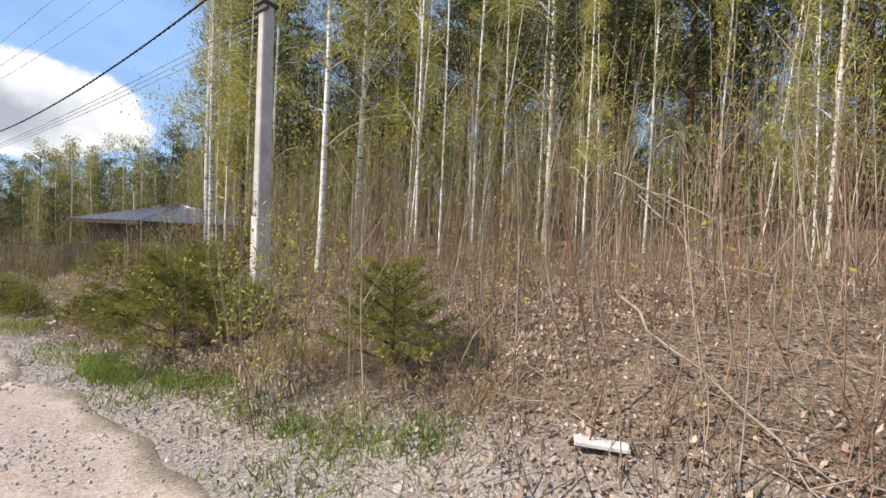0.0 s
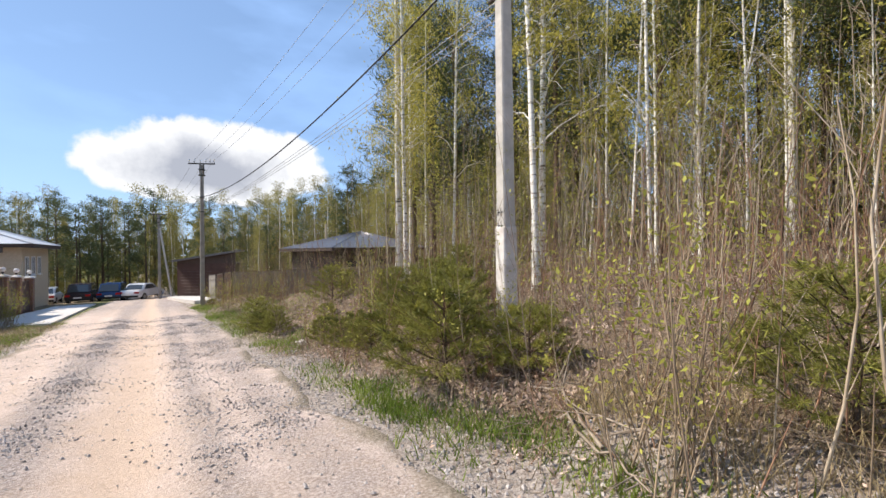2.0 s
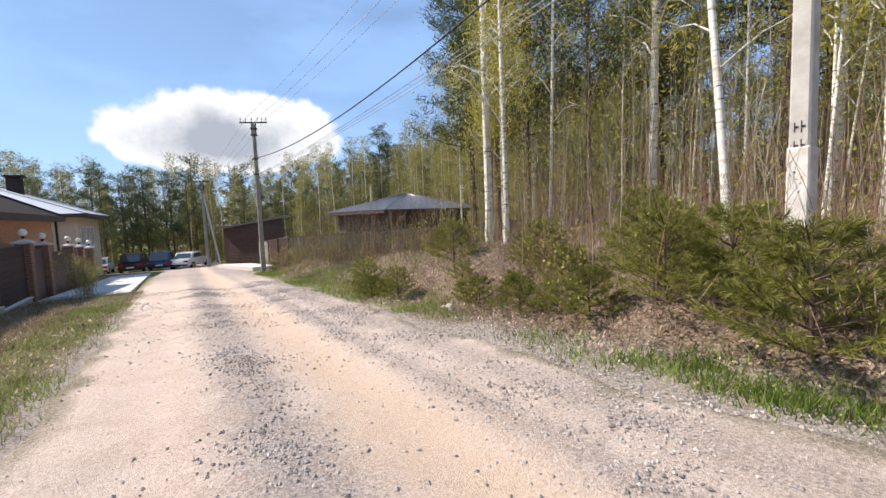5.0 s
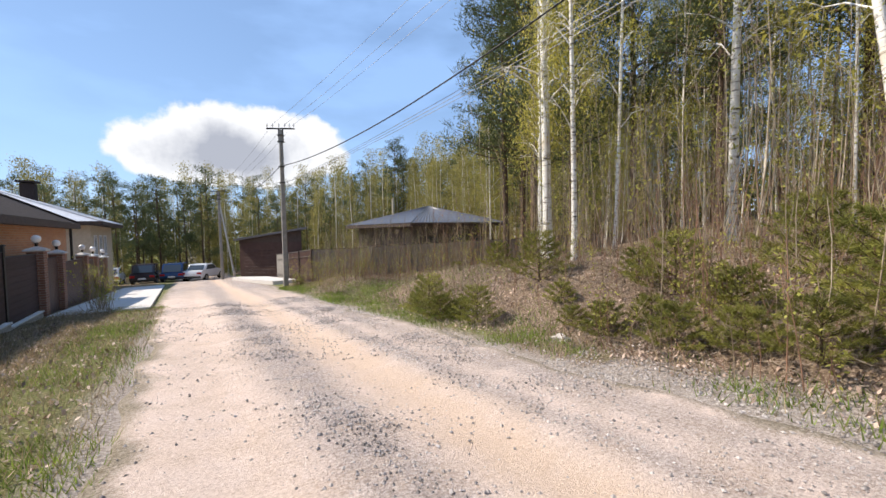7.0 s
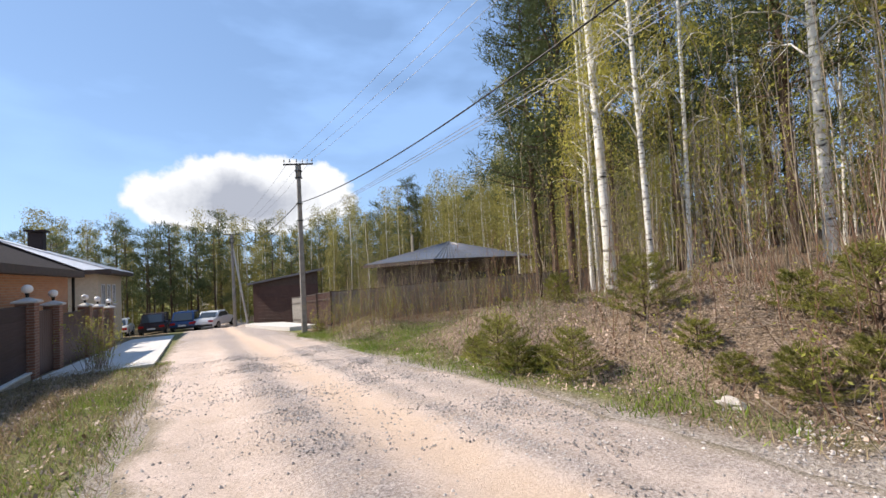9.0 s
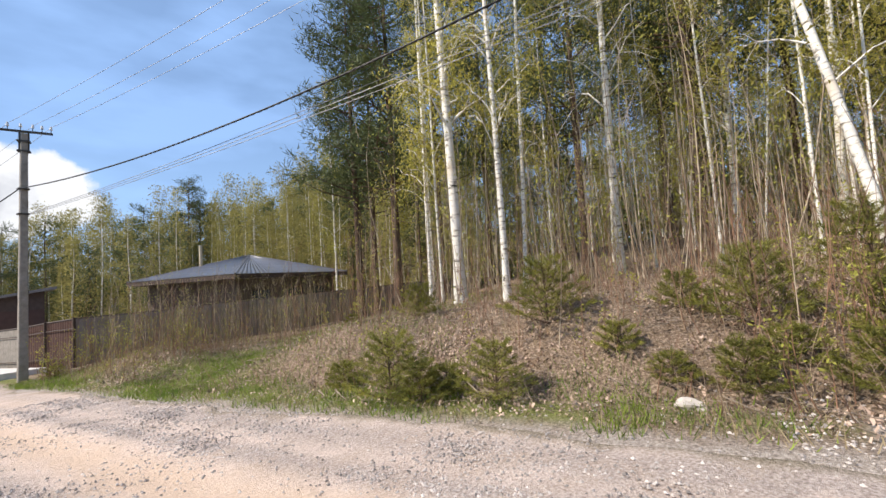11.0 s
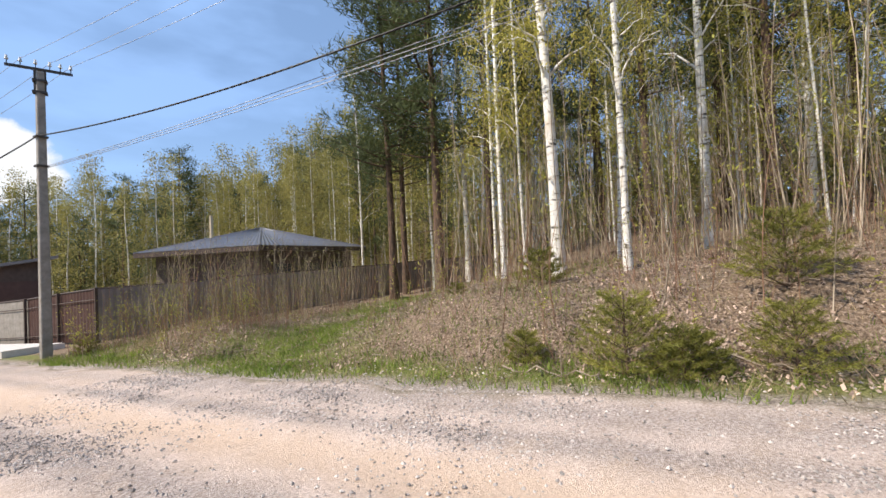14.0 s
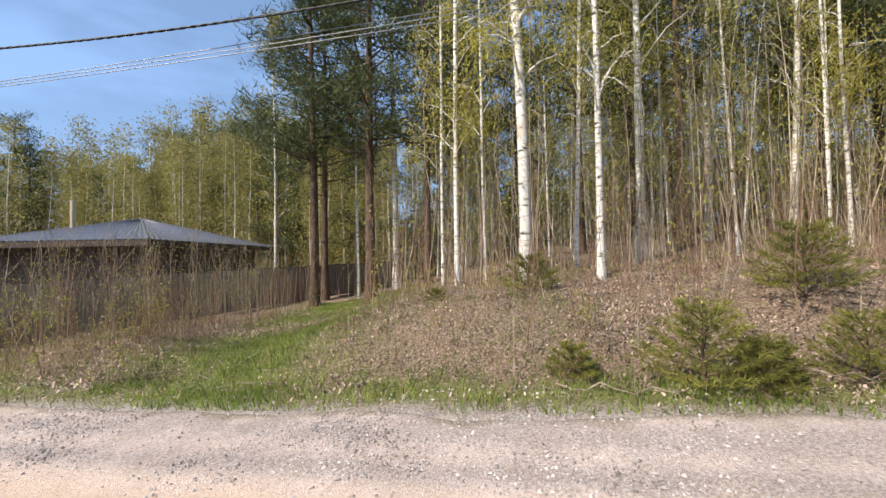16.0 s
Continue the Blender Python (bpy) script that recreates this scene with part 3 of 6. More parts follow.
# ---------------- brick gate pillars with globes, gates ----------------
def pillar(x, y):
    z0 = gz(x, y)
    top = thing("gate_pillar", (x, y, z0 - 0.2), "brown brick gate pillar with a pale cap", "pillar", "gate pillars of the neighbour")
    part("shaft", boxed(-0.19, 0.19, -0.19, 0.19, 0, 2.2, bevel=0.01), M["dark_brick"], top)
    bm = boxed(-0.26, 0.26, -0.26, 0.26, 2.2, 2.26, bevel=0.01)
    bmesh.ops.create_cone(bm, cap_ends=True, segments=4, radius1=0.34, radius2=0.05, depth=0.09, matrix=Matrix.Translation((0, 0, 2.305)) @ Matrix.Rotation(radians(45), 4, "Z"))
    part("cap", bm, M["apron"], top, "pale concrete cap")
    lamp = thing("globe_lamp", (x, y, z0 + 2.15), "small white globe lamp on a gate pillar", "lamp", "globe lamps on the pillars")
    part("stem", rod(bmesh.new(), (0, 0, -0.02), (0, 0, 0.12), 0.03, 0.05), M["post"], lamp)
    g = bmesh.new()
    bmesh.ops.create_uvsphere(g, u_segments=14, v_segments=10, radius=0.12, matrix=Matrix.Translation((0, 0, 0.22)))
    part("globe", g, M["globe"], lamp, "white frosted globe")


PILLARS = [(-5.47, 25.9), (-5.5, 28.3), (-5.52, 32.6), (-5.55, 35.2), (-5.6, 38.3)]
for p in PILLARS:
    pillar(*p)
for k, (p, q) in enumerate(zip(PILLARS[:-1], PILLARS[1:])):
    z0 = gz(*q) + 0.05
    turn = math.degrees(math.atan2(q[1] - p[1], q[0] - p[0]))
    g = thing("gate", ((p[0] + q[0]) / 2, (p[1] + q[1]) / 2, z0), "closed brown sheet-metal gate between brick pillars", "gate", "gates of the neighbour", turn)
    half = math.hypot(q[0] - p[0], q[1] - p[1]) / 2 - 0.22
    bm = bmesh.new()
    for s in (-half, half - 0.05):
        box(bm, s, s + 0.05, -0.025, 0.025, 0, 1.85)
    for z in (0.03, 0.95, 1.8):
        box(bm, -half + 0.05, half - 0.05, -0.022, 0.022, z, z + 0.05)
    part("frame", bm, M["post"], g)
    n_slats = max(4, int(half * 2 / 0.2))
    w = (half * 2 - 0.1) / n_slats
    for i in range(n_slats):
        x = -half + 0.05 + i * w
        part("slat", boxed(x + 0.006, x + w - 0.006, -0.04, -0.026, 0.02, 1.84, bevel=0.003), M["maroon"], g)


# ---------------- power poles and lines ----------------
def pole(name, x, y, z0, h, lean, label, skin):
    top = thing(name, (x, y, z0), label, "power pole", "power poles")
    bm = bmesh.new()
    w0, w1, d0, d1 = 0.125, 0.088, 0.10, 0.078
    levels = [(0 - 0.4, w0, d0), (h * 0.5, (w0 + w1) / 2, (d0 + d1) / 2), (h, w1, d1)]
    rings = []
    for z, w, d in levels:
        c = 0.02
        pts = [(-w + c, -d), (w - c, -d), (w, -d + c), (w, d - c), (w - c, d), (-w + c, d), (-w, d - c), (-w, -d + c)]
        rings.append([bm.verts.new((px + lean[0] * max(z, 0) / h, py + lean[1] * max(z, 0) / h, z)) for px, py in pts])
    for a, b in zip(rings[:-1], rings[1:]):
        for i in range(8):
            bm.faces.new((a[i], a[(i + 1) % 8], b[(i + 1) % 8], b[i]))
    bm.faces.new(rings[-1])
    part("shaft", bm, skin, top)
    return top


def insulator(parent, x, y, z):
    """A porcelain bell on a bent steel pin."""
    bm = rod(bmesh.new(), (x, y, z), (x, y, z + 0.14), 0.012, sides=6)
    pin = part("insulator_pin", bm, M["steel"], parent)
    bm = rod(bmesh.new(), (x, y, z + 0.12), (x, y, z + 0.17), 0.05, 0.035)
    rod(bm, (x, y, z + 0.17), (x, y, z + 0.24), 0.034, 0.026)
    part("insulator", bm, M["porcelain"], pin, "white porcelain insulator")


def crossarm(parent, cx, cy, z, half, turn):
    c, s = math.cos(turn), math.sin(turn)
    m = Matrix.Translation((cx, cy, z)) @ Matrix.Rotation(turn, 4, "Z")
    bm = boxed(-half, half, -0.035, 0.035, -0.035, 0.035, bevel=0.006)
    bmesh.ops.transform(bm, matrix=m, verts=bm.verts)
    arm = part("crossarm", bm, M["steel"], parent, "dark steel crossarm")
    bm = bmesh.new()
    for sgn in (-1, 1):
        rod(bm, m @ Vector((sgn * 0.11, 0.0, -0.03)), m @ Vector((sgn * 0.11, 0, -0.72)), 0.03, sides=6)
    for zz in (-0.38, -0.72):
        v = box(bmesh.new(), -0.16, 0.16, -0.11, 0.11, zz, zz + 0.06)
        v.to_mesh(tmp := bpy.data.meshes.new("tmp"))
        v.free()
        tmp.transform(m)
        bm.from_mesh(tmp)
    part("bracket", bm, M["steel"], parent, "dark steel mounting bracket")
    spots = []
    for f in (-0.94, -0.56, -0.12, 0.3, 0.62, 0.94):
        p = m @ Vector((f * half, 0, 0.03))
        insulator(arm, p.x, p.y, p.z)
        spots.append(p + Vector((0, 0, 0.2)))
    return spots


P1, P2, P3 = (4.85, 8.46), (2.83, 31.97), (0.9, 48.6)
P2Z, P1Z, P3Z = -1.28, gz(*P1) - 0.1, -2.55
ARM_TURN = math.atan2(-0.6, 1.32)
pole1 = pole("power_pole", *P1, P1Z, 7.5, (0.0, 0.0), "tall grey concrete power pole rising from the brush", M["concrete"])
pole2 = pole("power_pole", *P2, P2Z, 8.05, (0.02, 0.02), "grey concrete power pole with a steel crossarm, at the roadside", M["dark_concrete"])
pole3 = pole("power_pole", *P3, P3Z, 7.6, (-0.05, 0.0), "distant grey concrete power pole with a slanting stay", M["dark_concrete"])
part("stay", rod(bmesh.new(), (0.95, -0.6, -0.1), (0.0, 0.0, 6.6), 0.09, 0.07), M["concrete"], pole3, "slanting concrete stay")
spots1 = [Vector(P1 + (P1Z,)) + s for s in crossarm(pole1, 0, 0, 7.55, 0.72, ARM_TURN)]
spots2 = [Vector(P2 + (P2Z,)) + s for s in crossarm(pole2, 0.02, 0.02, 8.12, 0.72, ARM_TURN)]
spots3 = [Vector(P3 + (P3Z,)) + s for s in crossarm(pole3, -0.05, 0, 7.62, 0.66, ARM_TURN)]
# whitewashed foot, painted number and clamp of the near pole
bm_ = boxed(-0.131, 0.131, -0.106, 0.106, 0.2, 1.55, bevel=0.018)
part("whitewash_band", bm_, M["whitewash"], pole1, "flaking whitewash band")


for k, zz in enumerate((1.86, 1.66)):
    bm_ = bmesh.new()
    for i, (w, hh) in enumerate(((0.07, 0.02), (0.02, 0.13), (0.07, 0.02), (0.02, 0.1))):
        box(bm_, -0.122, -0.1185, -0.055 + i * 0.03, -0.055 + i * 0.03 + w * 0.45, zz - P1Z * 0 - hh / 2 - 0.1, zz + hh / 2 - 0.1)
    part("painted_mark", bm_, M["ink"], pole1, "black painted marks")
bm_ = boxed(-0.15, 0.15, -0.12, 0.12, 5.4 - P1Z, 5.46 - P1Z, bevel=0.004)
rod(bm_, (-0.1, -0.2, 5.3 - P1Z), (-0.1, 0.2, 5.3 - P1Z), 0.03)
part("clamp", bm_, M["steel"], pole1, "dark steel cable clamp")
for zz in (6.1, 5.25):
    part("clamp", boxed(-0.14, 0.14, -0.12, 0.12, zz, zz + 0.055, bevel=0.004), M["steel"], pole2, "dark steel cable clamp")


def line(name, a, b, sag, r, material, label, twist=False):
    a, b = Vector(a), Vector(b)
    h = Heap()
    t = np.linspace(0, 1, 120 if twist else 48)
    base = np.array([a.lerp(b, k) for k in t])
    base[:, 2] -= sag * 4 * t * (1 - t)
    if twist:
        for ph in range(3):
            o = np.stack((np.cos(t * 260 + ph * 2.09), 0 * t, np.sin(t * 260 + ph * 2.09)), -1) * r * 0.55
            h.tube(base + o, np.full(len(t), r * 0.62), 5)
    else:
        h.tube(base, np.full(len(t), r), 5)
    return tagged(new(name, h.mesh(name, material, True)), label, "cable", "overhead lines")


for i in (1, 3, 5):
    line("overhead_wire", spots1[i], spots2[i], 0.3, 0.006, M["wire"], "thin bare overhead wire between poles")
    line("overhead_wire", spots2[i], spots3[i], 0.4, 0.006, M["wire"], "thin bare overhead wire between poles")
    line("overhead_wire", spots1[i], spots1[i] + Vector((2.1, -23.5, 1.3)), 0.5, 0.006, M["wire"], "thin bare overhead wire between poles")
c1, c2 = (P1[0] - 0.1, P1[1], 6.2), (P2[0] - 0.08, P2[1], 4.86)
line("twisted_cable", c1, c2, 0.82, 0.021, M["cable"], "thick black twisted overhead cable", True)
line("twisted_cable", c2, (P3[0], P3[1], 4.2), 0.6, 0.021, M["cable"], "thick black twisted overhead cable", True)
line("twisted_cable", c1, (P1[0] + 2.0, -15.0, 7.4), 0.9, 0.021, M["cable"], "thick black twisted overhead cable", True)
for k in range(3):
    line("thin_cable", (P1[0] + 0.1, P1[1], 5.42 - 0.14 * k), (P2[0] + 0.1, P2[1], 4.02 - 0.03 * k), 0.25, 0.007, M["wire"], "thin grey overhead cable")


# ---------------- houses ----------------
def corrugated(p, q, r, s, n, depth, material, name, across=True):
    """A ribbed sheet between four corners p-q (low edge) and s-r (high edge), with n ribs along the low edge."""
    p, q, r, s = (np.array(v, dtype=float) for v in (p, q, r, s))
    nu, nv = n * 4 + 1, 14
    u, v = np.meshgrid(np.linspace(0, 1, nu), np.linspace(0, 1, nv), indexing="ij")
    low, high = p + (q - p) * u[..., None], s + (r - s) * u[..., None]
    pts = low + (high - low) * v[..., None]
    nrm = np.cross(q - p, s - p)
    nrm /= np.linalg.norm(nrm)
    if nrm[2] < 0:
        nrm = -nrm
    lift = depth * (0.5 + 0.5 * np.cos(u * n * 2 * np.pi)) + (depth * 0.8 * (1 - (v * (nv - 1) / 2) % 1.0) if across else 0)
    pts = pts + nrm * lift[..., None]
    i, j = np.meshgrid(np.arange(nu - 1), np.arange(nv - 1), indexing="ij")
    f = np.stack((i * nv + j, (i + 1) * nv + j, (i + 1) * nv + j + 1, i * nv + j + 1), -1).reshape(-1, 4)
    return fast_mesh(name, pts.reshape(-1, 3), f, material)


def hip_roof(corners, eave, apexes, thick, material, soffit, house, tiles=0):
    """Roof over four eave corners in turn, rising to one or two apexes; slabs with a fascia below."""
    c = [Vector((x, y, eave)) for x, y in corners]
    a = [Vector(v) for v in apexes]
    faces = [(c[0], c[1], a[0]), (c[1], c[2], a[-1], a[0]), (c[2], c[3], a[-1]), (c[3], c[0], a[0], a[-1])] if len(a) > 1 else [(c[i], c[(i + 1) % 4], a[0]) for i in range(4)]
    roof = None
    for f in faces:
        f = [v for k, v in enumerate(f) if k == 0 or (v - f[k - 1]).length > 1e-4]
        bm = bmesh.new()
        up = [bm.verts.new(v) for v in f]
        dn = [bm.verts.new(v - Vector((0, 0, thick))) for v in f]
        bm.faces.new(up)
        bm.faces.new(dn[::-1])
        for i in range(len(f)):
            j = (i + 1) % len(f)
            bm.faces.new((up[j], up[i], dn[i], dn[j]))
        bmesh.ops.recalc_face_normals(bm, faces=bm.faces)
        part("roof_slope", bm, material, house)
        if tiles:
            hi = f[2:] if len(f) == 4 else [f[2], f[2]]
            lift = Vector((0, 0, 0.012))
            n = max(3, int((f[1] - f[0]).length / tiles))
            part("tile_sheet", corrugated(f[0] + lift, f[1] + lift, hi[0] + lift, hi[-1] + lift, n, 0.03, material, "tile_sheet"), None, house)
    ridge = bmesh.new()
    for k, v in enumerate(c):
        t = a[0] if (len(a) == 1 or k in (0, 1)) else a[-1]
        rod(ridge, v + Vector((0, 0, 0.02)), t + Vector((0, 0, 0.02)), 0.06, sides=6)
    part("ridge_cap", ridge, material, house)
    bm = bmesh.new()
    for i in range(4):
        j = (i + 1) % 4
        d = (c[j] - c[i]).normalized()
        side = Vector((d.y, -d.x, 0)) * 0.03
        q = [c[i] + side, c[j] + side, c[j] - side, c[i] - side]
        up = [bm.verts.new(v + Vector((0, 0, 0.02))) for v in q]
        dn = [bm.verts.new(v - Vector((0, 0, 0.22))) for v in q]
        bm.faces.new(up)
        bm.faces.new(dn[::-1])
        for k in range(4):
            bm.faces.new((up[(k + 1) % 4], up[k], dn[k], dn[(k + 1) % 4]))
    bmesh.ops.recalc_face_normals(bm, faces=bm.faces)
    part("fascia", bm, soffit, house, "dark fascia and gutter")
    bm = bmesh.new()
    vs = [bm.verts.new(v - Vector((0, 0, 0.21))) for v in c]
    bm.faces.new(vs)
    part("soffit", bm, soffit, house)


def wall_box(house, corners, z0, z1, material, label=""):
    bm = bmesh.new()
    k = len(corners)
    lo = [bm.verts.new((x, y, z0)) for x, y in corners]
    hi = [bm.verts.new((x, y, z1)) for x, y in corners]
    bm.faces.new(lo)
    bm.faces.new(hi[::-1])
    for i in range(k):
        j = (i + 1) % k
        bm.faces.new((lo[j], lo[i], hi[i], hi[j]))
    bmesh.ops.recalc_face_normals(bm, faces=bm.faces)
    return part("wall", bm, material, house, label)


def window(house, m, w, h, name="window", frame_mat=None):
    """A framed window, its face along +x and looking to -y of m, standing 4 cm proud of its wall."""
    fm = frame_mat or M["white"]
    def put(bm):
        bmesh.ops.transform(bm, matrix=m, verts=bm.verts)
        return bm
    bm = boxed(-w / 2, w / 2, -0.05, 0.0, 0, 0.07)
    box(bm, -w / 2, w / 2, -0.05, 0.0, h - 0.07, h)
    for x in (-w / 2, -0.03, w / 2 - 0.06):
        box(bm, x, x + 0.06, -0.05, 0.0, 0.07, h - 0.07)
    win = part(name, put(bm), fm, house, "framed window")
    for x0, x1 in ((-w / 2 + 0.06, -0.03), (0.03, w / 2 - 0.06)):
        part("pane", put(boxed(x0, x1, -0.03, -0.01, 0.07, h - 0.07)), M["glass"], win)
    part("sill", put(boxed(-w / 2 - 0.06, w / 2 + 0.06, -0.12, 0.0, -0.05, -0.004)), fm, win)


def inset(corners, d):
    cx, cy = sum(c[0] for c in corners) / 4, sum(c[1] for c in corners) / 4
    res = []
    for x, y in corners:
        l = math.hypot(x - cx, y - cy)
        res.append((x + (cx - x) * d * 1.41 / l, y + (cy - y) * d * 1.41 / l))
    return res


# grey-roofed bungalow among the trees
hA = thing("bungalow", (0, 0, 0), "low bungalow with a slate-grey metal hip roof, behind a fence", "house")
cA = [(11.3, 33.7), (20.4, 34.6), (19.6, 47.4), (9.4, 41.4)]
hip_roof(cA, 1.85, [(16.3, 40.0, 3.42)], 0.08, M["blue_tile"], M["soffit"], hA, tiles=0.3)
wA = inset(cA, 0.7)
wall_box(hA, wA, -2.3, 1.66, M["umber"], "grey-brown rendered wall")
d_ = Vector((wA[1][0] - wA[0][0], wA[1][1] - wA[0][1], 0))
for f in (0.2, 0.5, 0.8):
    p = Vector((*wA[0], -0.4)) + d_ * f
    window(hA, Matrix.Translation(p + Vector((d_.y, -d_.x, 0)).normalized() * 0.01) @ Matrix.Rotation(math.atan2(d_.y, d_.x), 4, "Z"), 1.3, 1.4, frame_mat=M["soffit"])
part("flue", rod(bmesh.new(), (13.2, 40.5, 2.6), (13.2, 40.5, 4.1), 0.1), M["plaster"], hA, "pale flue pipe")

# brown-roofed garage building just behind the fence
hB = thing("outbuilding", (0, 0, 0), "brick outbuilding with a brown shingle hip roof behind the fence", "house")
cB = [(-5.75, 23.8), (-5.6, 32.9), (-12.4, 33.1), (-12.6, 24.0)]
hip_roof(cB, 1.92, [(-8.5, 28.0, 3.62), (-9.6, 28.0, 3.62)], 0.1, M["shingle"], M["soffit"], hB)
wall_box(hB, inset(cB, 0.45), -2.0, 1.79, M["brick"], "orange brick wall")
part("downpipe", rod(bmesh.new(), (-5.85, 32.5, -1.4), (-5.85, 32.5, 1.75), 0.05), M["post"], hB)

# large brick house further back
hC = thing("brick_house", (0, 0, 0), "tall orange brick house with a brown hip roof", "house")
cC = [(-28.3, 27.0), (-16.9, 27.2), (-16.6, 41.5), (-28.0, 41.8)]
hip_roof(cC, 5.0, [(-22.2, 32.6, 8.1), (-22.2, 36.0, 8.1)], 0.12, M["shingle"], M["soffit"], hC)
wC = inset(cC, 0.6)
wall_box(hC, wC, -3, 4.8, M["brick"], "orange brick wall")
for y in (29.6, 33.4, 37.0):
    window(hC, Matrix.Translation((wC[1][0] + 0.02, y, 2.6)) @ Matrix.Rotation(radians(90), 4, "Z"), 1.5, 1.5)
for x in (-19.6, -22.4, -25.2):
    window(hC, Matrix.Translation((x, wC[1][1] - 0.02, 2.6)), 1.3, 1.4)
for y in (28.5, 31.3, 35.2):
    part("pilaster", boxed(wC[1][0] - 0.02, wC[1][0] + 0.06, y - 0.22, y + 0.22, -2, 4.78), M["dark_brick"], hC, "dark brick pilaster")
part("downpipe", rod(bmesh.new(), (wC[1][0] + 0.12, wC[1][1] - 0.1, -2), (wC[1][0] + 0.12, wC[1][1] - 0.1, 4.7), 0.05), M["white"], hC, "white downpipe")
for k, (cx, cy, hh) in enumerate(((-20.8, 31.0, 7.95), (-20.9, 34.6, 7.9))):
    w_ = 0.34 - 0.06 * k
    bm_ = boxed(cx - w_, cx + w_, cy - w_, cy + w_, 6.6, hh, bevel=0.02)
    box(bm_, cx - w_ - 0.08, cx + w_ + 0.08, cy - w_ - 0.08, cy + w_ + 0.08, hh + 0.1, hh + 0.18)
    for sx in (-w_, w_ - 0.06):
        for sy in (-w_, w_ - 0.06):
            box(bm_, cx + sx, cx + sx + 0.06, cy + sy, cy + sy + 0.06, hh, hh + 0.1)
    part("chimney", bm_, M["shingle"], hC, "capped chimney")

# white soffit boards and a row of snow guards above the gutters
part("soffit_board", boxed(-28.0, wC[1][0] + 0.5, wC[1][1] - 0.5, wC[1][1] - 0.04, 4.70, 4.785), M["white"], hC, "white soffit boards")
part("soffit_board", boxed(wC[1][0] + 0.04, wC[1][0] + 0.5, wC[1][1] - 0.03, 40.9, 4.70, 4.785), M["white"], hC, "white soffit boards")
slope_e, slope_s = 3.1 / 5.4, 3.1 / 5.5
for k in range(15):
    y = 28.4 + k * 0.9
    part("snow_guard", boxed(-17.62, -17.48, y - 0.13, y + 0.13, 5.0 + 0.5 * slope_e, 5.2 + 0.5 * slope_e, bevel=0.02), M["soffit"], hC)
for k in range(12):
    x = -27.2 + k * 0.88
    part("snow_guard", boxed(x - 0.13, x + 0.13, 27.72, 27.86, 5.0 + 0.42 * slope_s, 5.2 + 0.42 * slope_s, bevel=0.02), M["soffit"], hC)

# open terrace house with a glossy tile roof
hD = thing("terrace_house", (0, 0, 0), "beige plastered house with a glossy tile roof and deep eaves", "house")
cD = [(-19.3, 5.5), (-9.8, 5.5), (-10.0, 18.45), (-19.5, 18.6)]
hip_roof(cD, 3.42, [(-14.7, 10.0, 6.1), (-14.7, 13.9, 6.1)], 0.12, M["metal_tile"], M["soffit"], hD, tiles=0.25)
wall_box(hD, [(-14.6, 7.0), (-14.6, 15.4), (-18.4, 15.4), (-18.4, 7.0)], -1, 3.2, M["plaster"], "beige plaster wall")
part("column", boxed(-11.4, -10.95, 15.9, 16.35, -1, 2.55), M["plaster"], hD, "beige plaster column")
part("column", boxed(-11.4, -10.95, 7.4, 7.85, -1, 2.55), M["plaster"], hD, "beige plaster column")
part("lintel", boxed(-11.4, -10.95, 7.4, 16.35, 2.56, 3.2), M["plaster"], hD, "beige plaster lintel")
part("lintel", boxed(-14.59, -11.41, 15.9, 16.35, 2.56, 3.2), M["plaster"], hD, "beige plaster lintel")
part("downpipe", rod(bmesh.new(), (-10.35, 18.0, -1), (-10.35, 18.0, 3.2), 0.05), M["post"], hD)

# far white-roofed house beyond the gates; the white includes sun glare
hE = thing("far_house", (0, 0, 0), "pale house with a light metal roof, sun glare in its colour, beyond the gates", "house")
cE = [(-17.0, 40.6), (-5.85, 40.6), (-5.85, 50.0), (-17.0, 50.0)]
hip_roof(cE, 2.3, [(-12.0, 44.5, 4.6), (-12.0, 46.0, 4.6)], 0.1, M["glare_metal"], M["soffit"], hE)
wE = inset(cE, 0.6)
wall_box(hE, wE, -4, 2.1, M["plaster"], "pale plaster wall")
for y in (42.4, 44.2, 46.0):
    window(hE, Matrix.Translation((wE[1][0] + 0.02, y, 0.2)) @ Matrix.Rotation(radians(90), 4, "Z"), 0.9, 1.3)
bm_ = boxed(-10.4, -9.7, 45.0, 45.7, 3.2, 4.9, bevel=0.02)
box(bm_, -10.55, -9.55, 44.85, 45.85, 4.95, 5.05)
part("chimney", bm_, M["shingle"], hE, "capped chimney")

# garage with a lean-to roof
hF = thing("garage", (0, 0, 0), "low garage with a lean-to roof and a brown roll door", "garage")
ga, gb, gback = Vector((2.15, 47.2, 0)), Vector((6.15, 42.6, 0)), Vector((0.22, 0.975, 0)) * 4.6
wall_box(hF, [tuple((v)[:2]) for v in (ga, gb, gb + gback, ga + gback)], -3.4, 0.7, M["maroon"], "brown sheet wall")
over = (gb - ga).normalized() * 0.55
front = -gback.normalized() * 0.5
rf = [ga - over + front + Vector((0, 0, 1.0)), gb + over + front + Vector((0, 0, 1.86)), gb + over + gback + Vector((0, 0, 1.86)), ga - over + gback + Vector((0, 0, 1.0))]
bm_ = bmesh.new()
up_ = [bm_.verts.new(v) for v in rf]
dn_ = [bm_.verts.new(v - Vector((0, 0, 0.14))) for v in rf]
bm_.faces.new(up_)
bm_.faces.new(dn_[::-1])
for i in range(4):
    bm_.faces.new((up_[(i + 1) % 4], up_[i], dn_[i], dn_[(i + 1) % 4]))
bmesh.ops.recalc_face_normals(bm_, faces=bm_.faces)
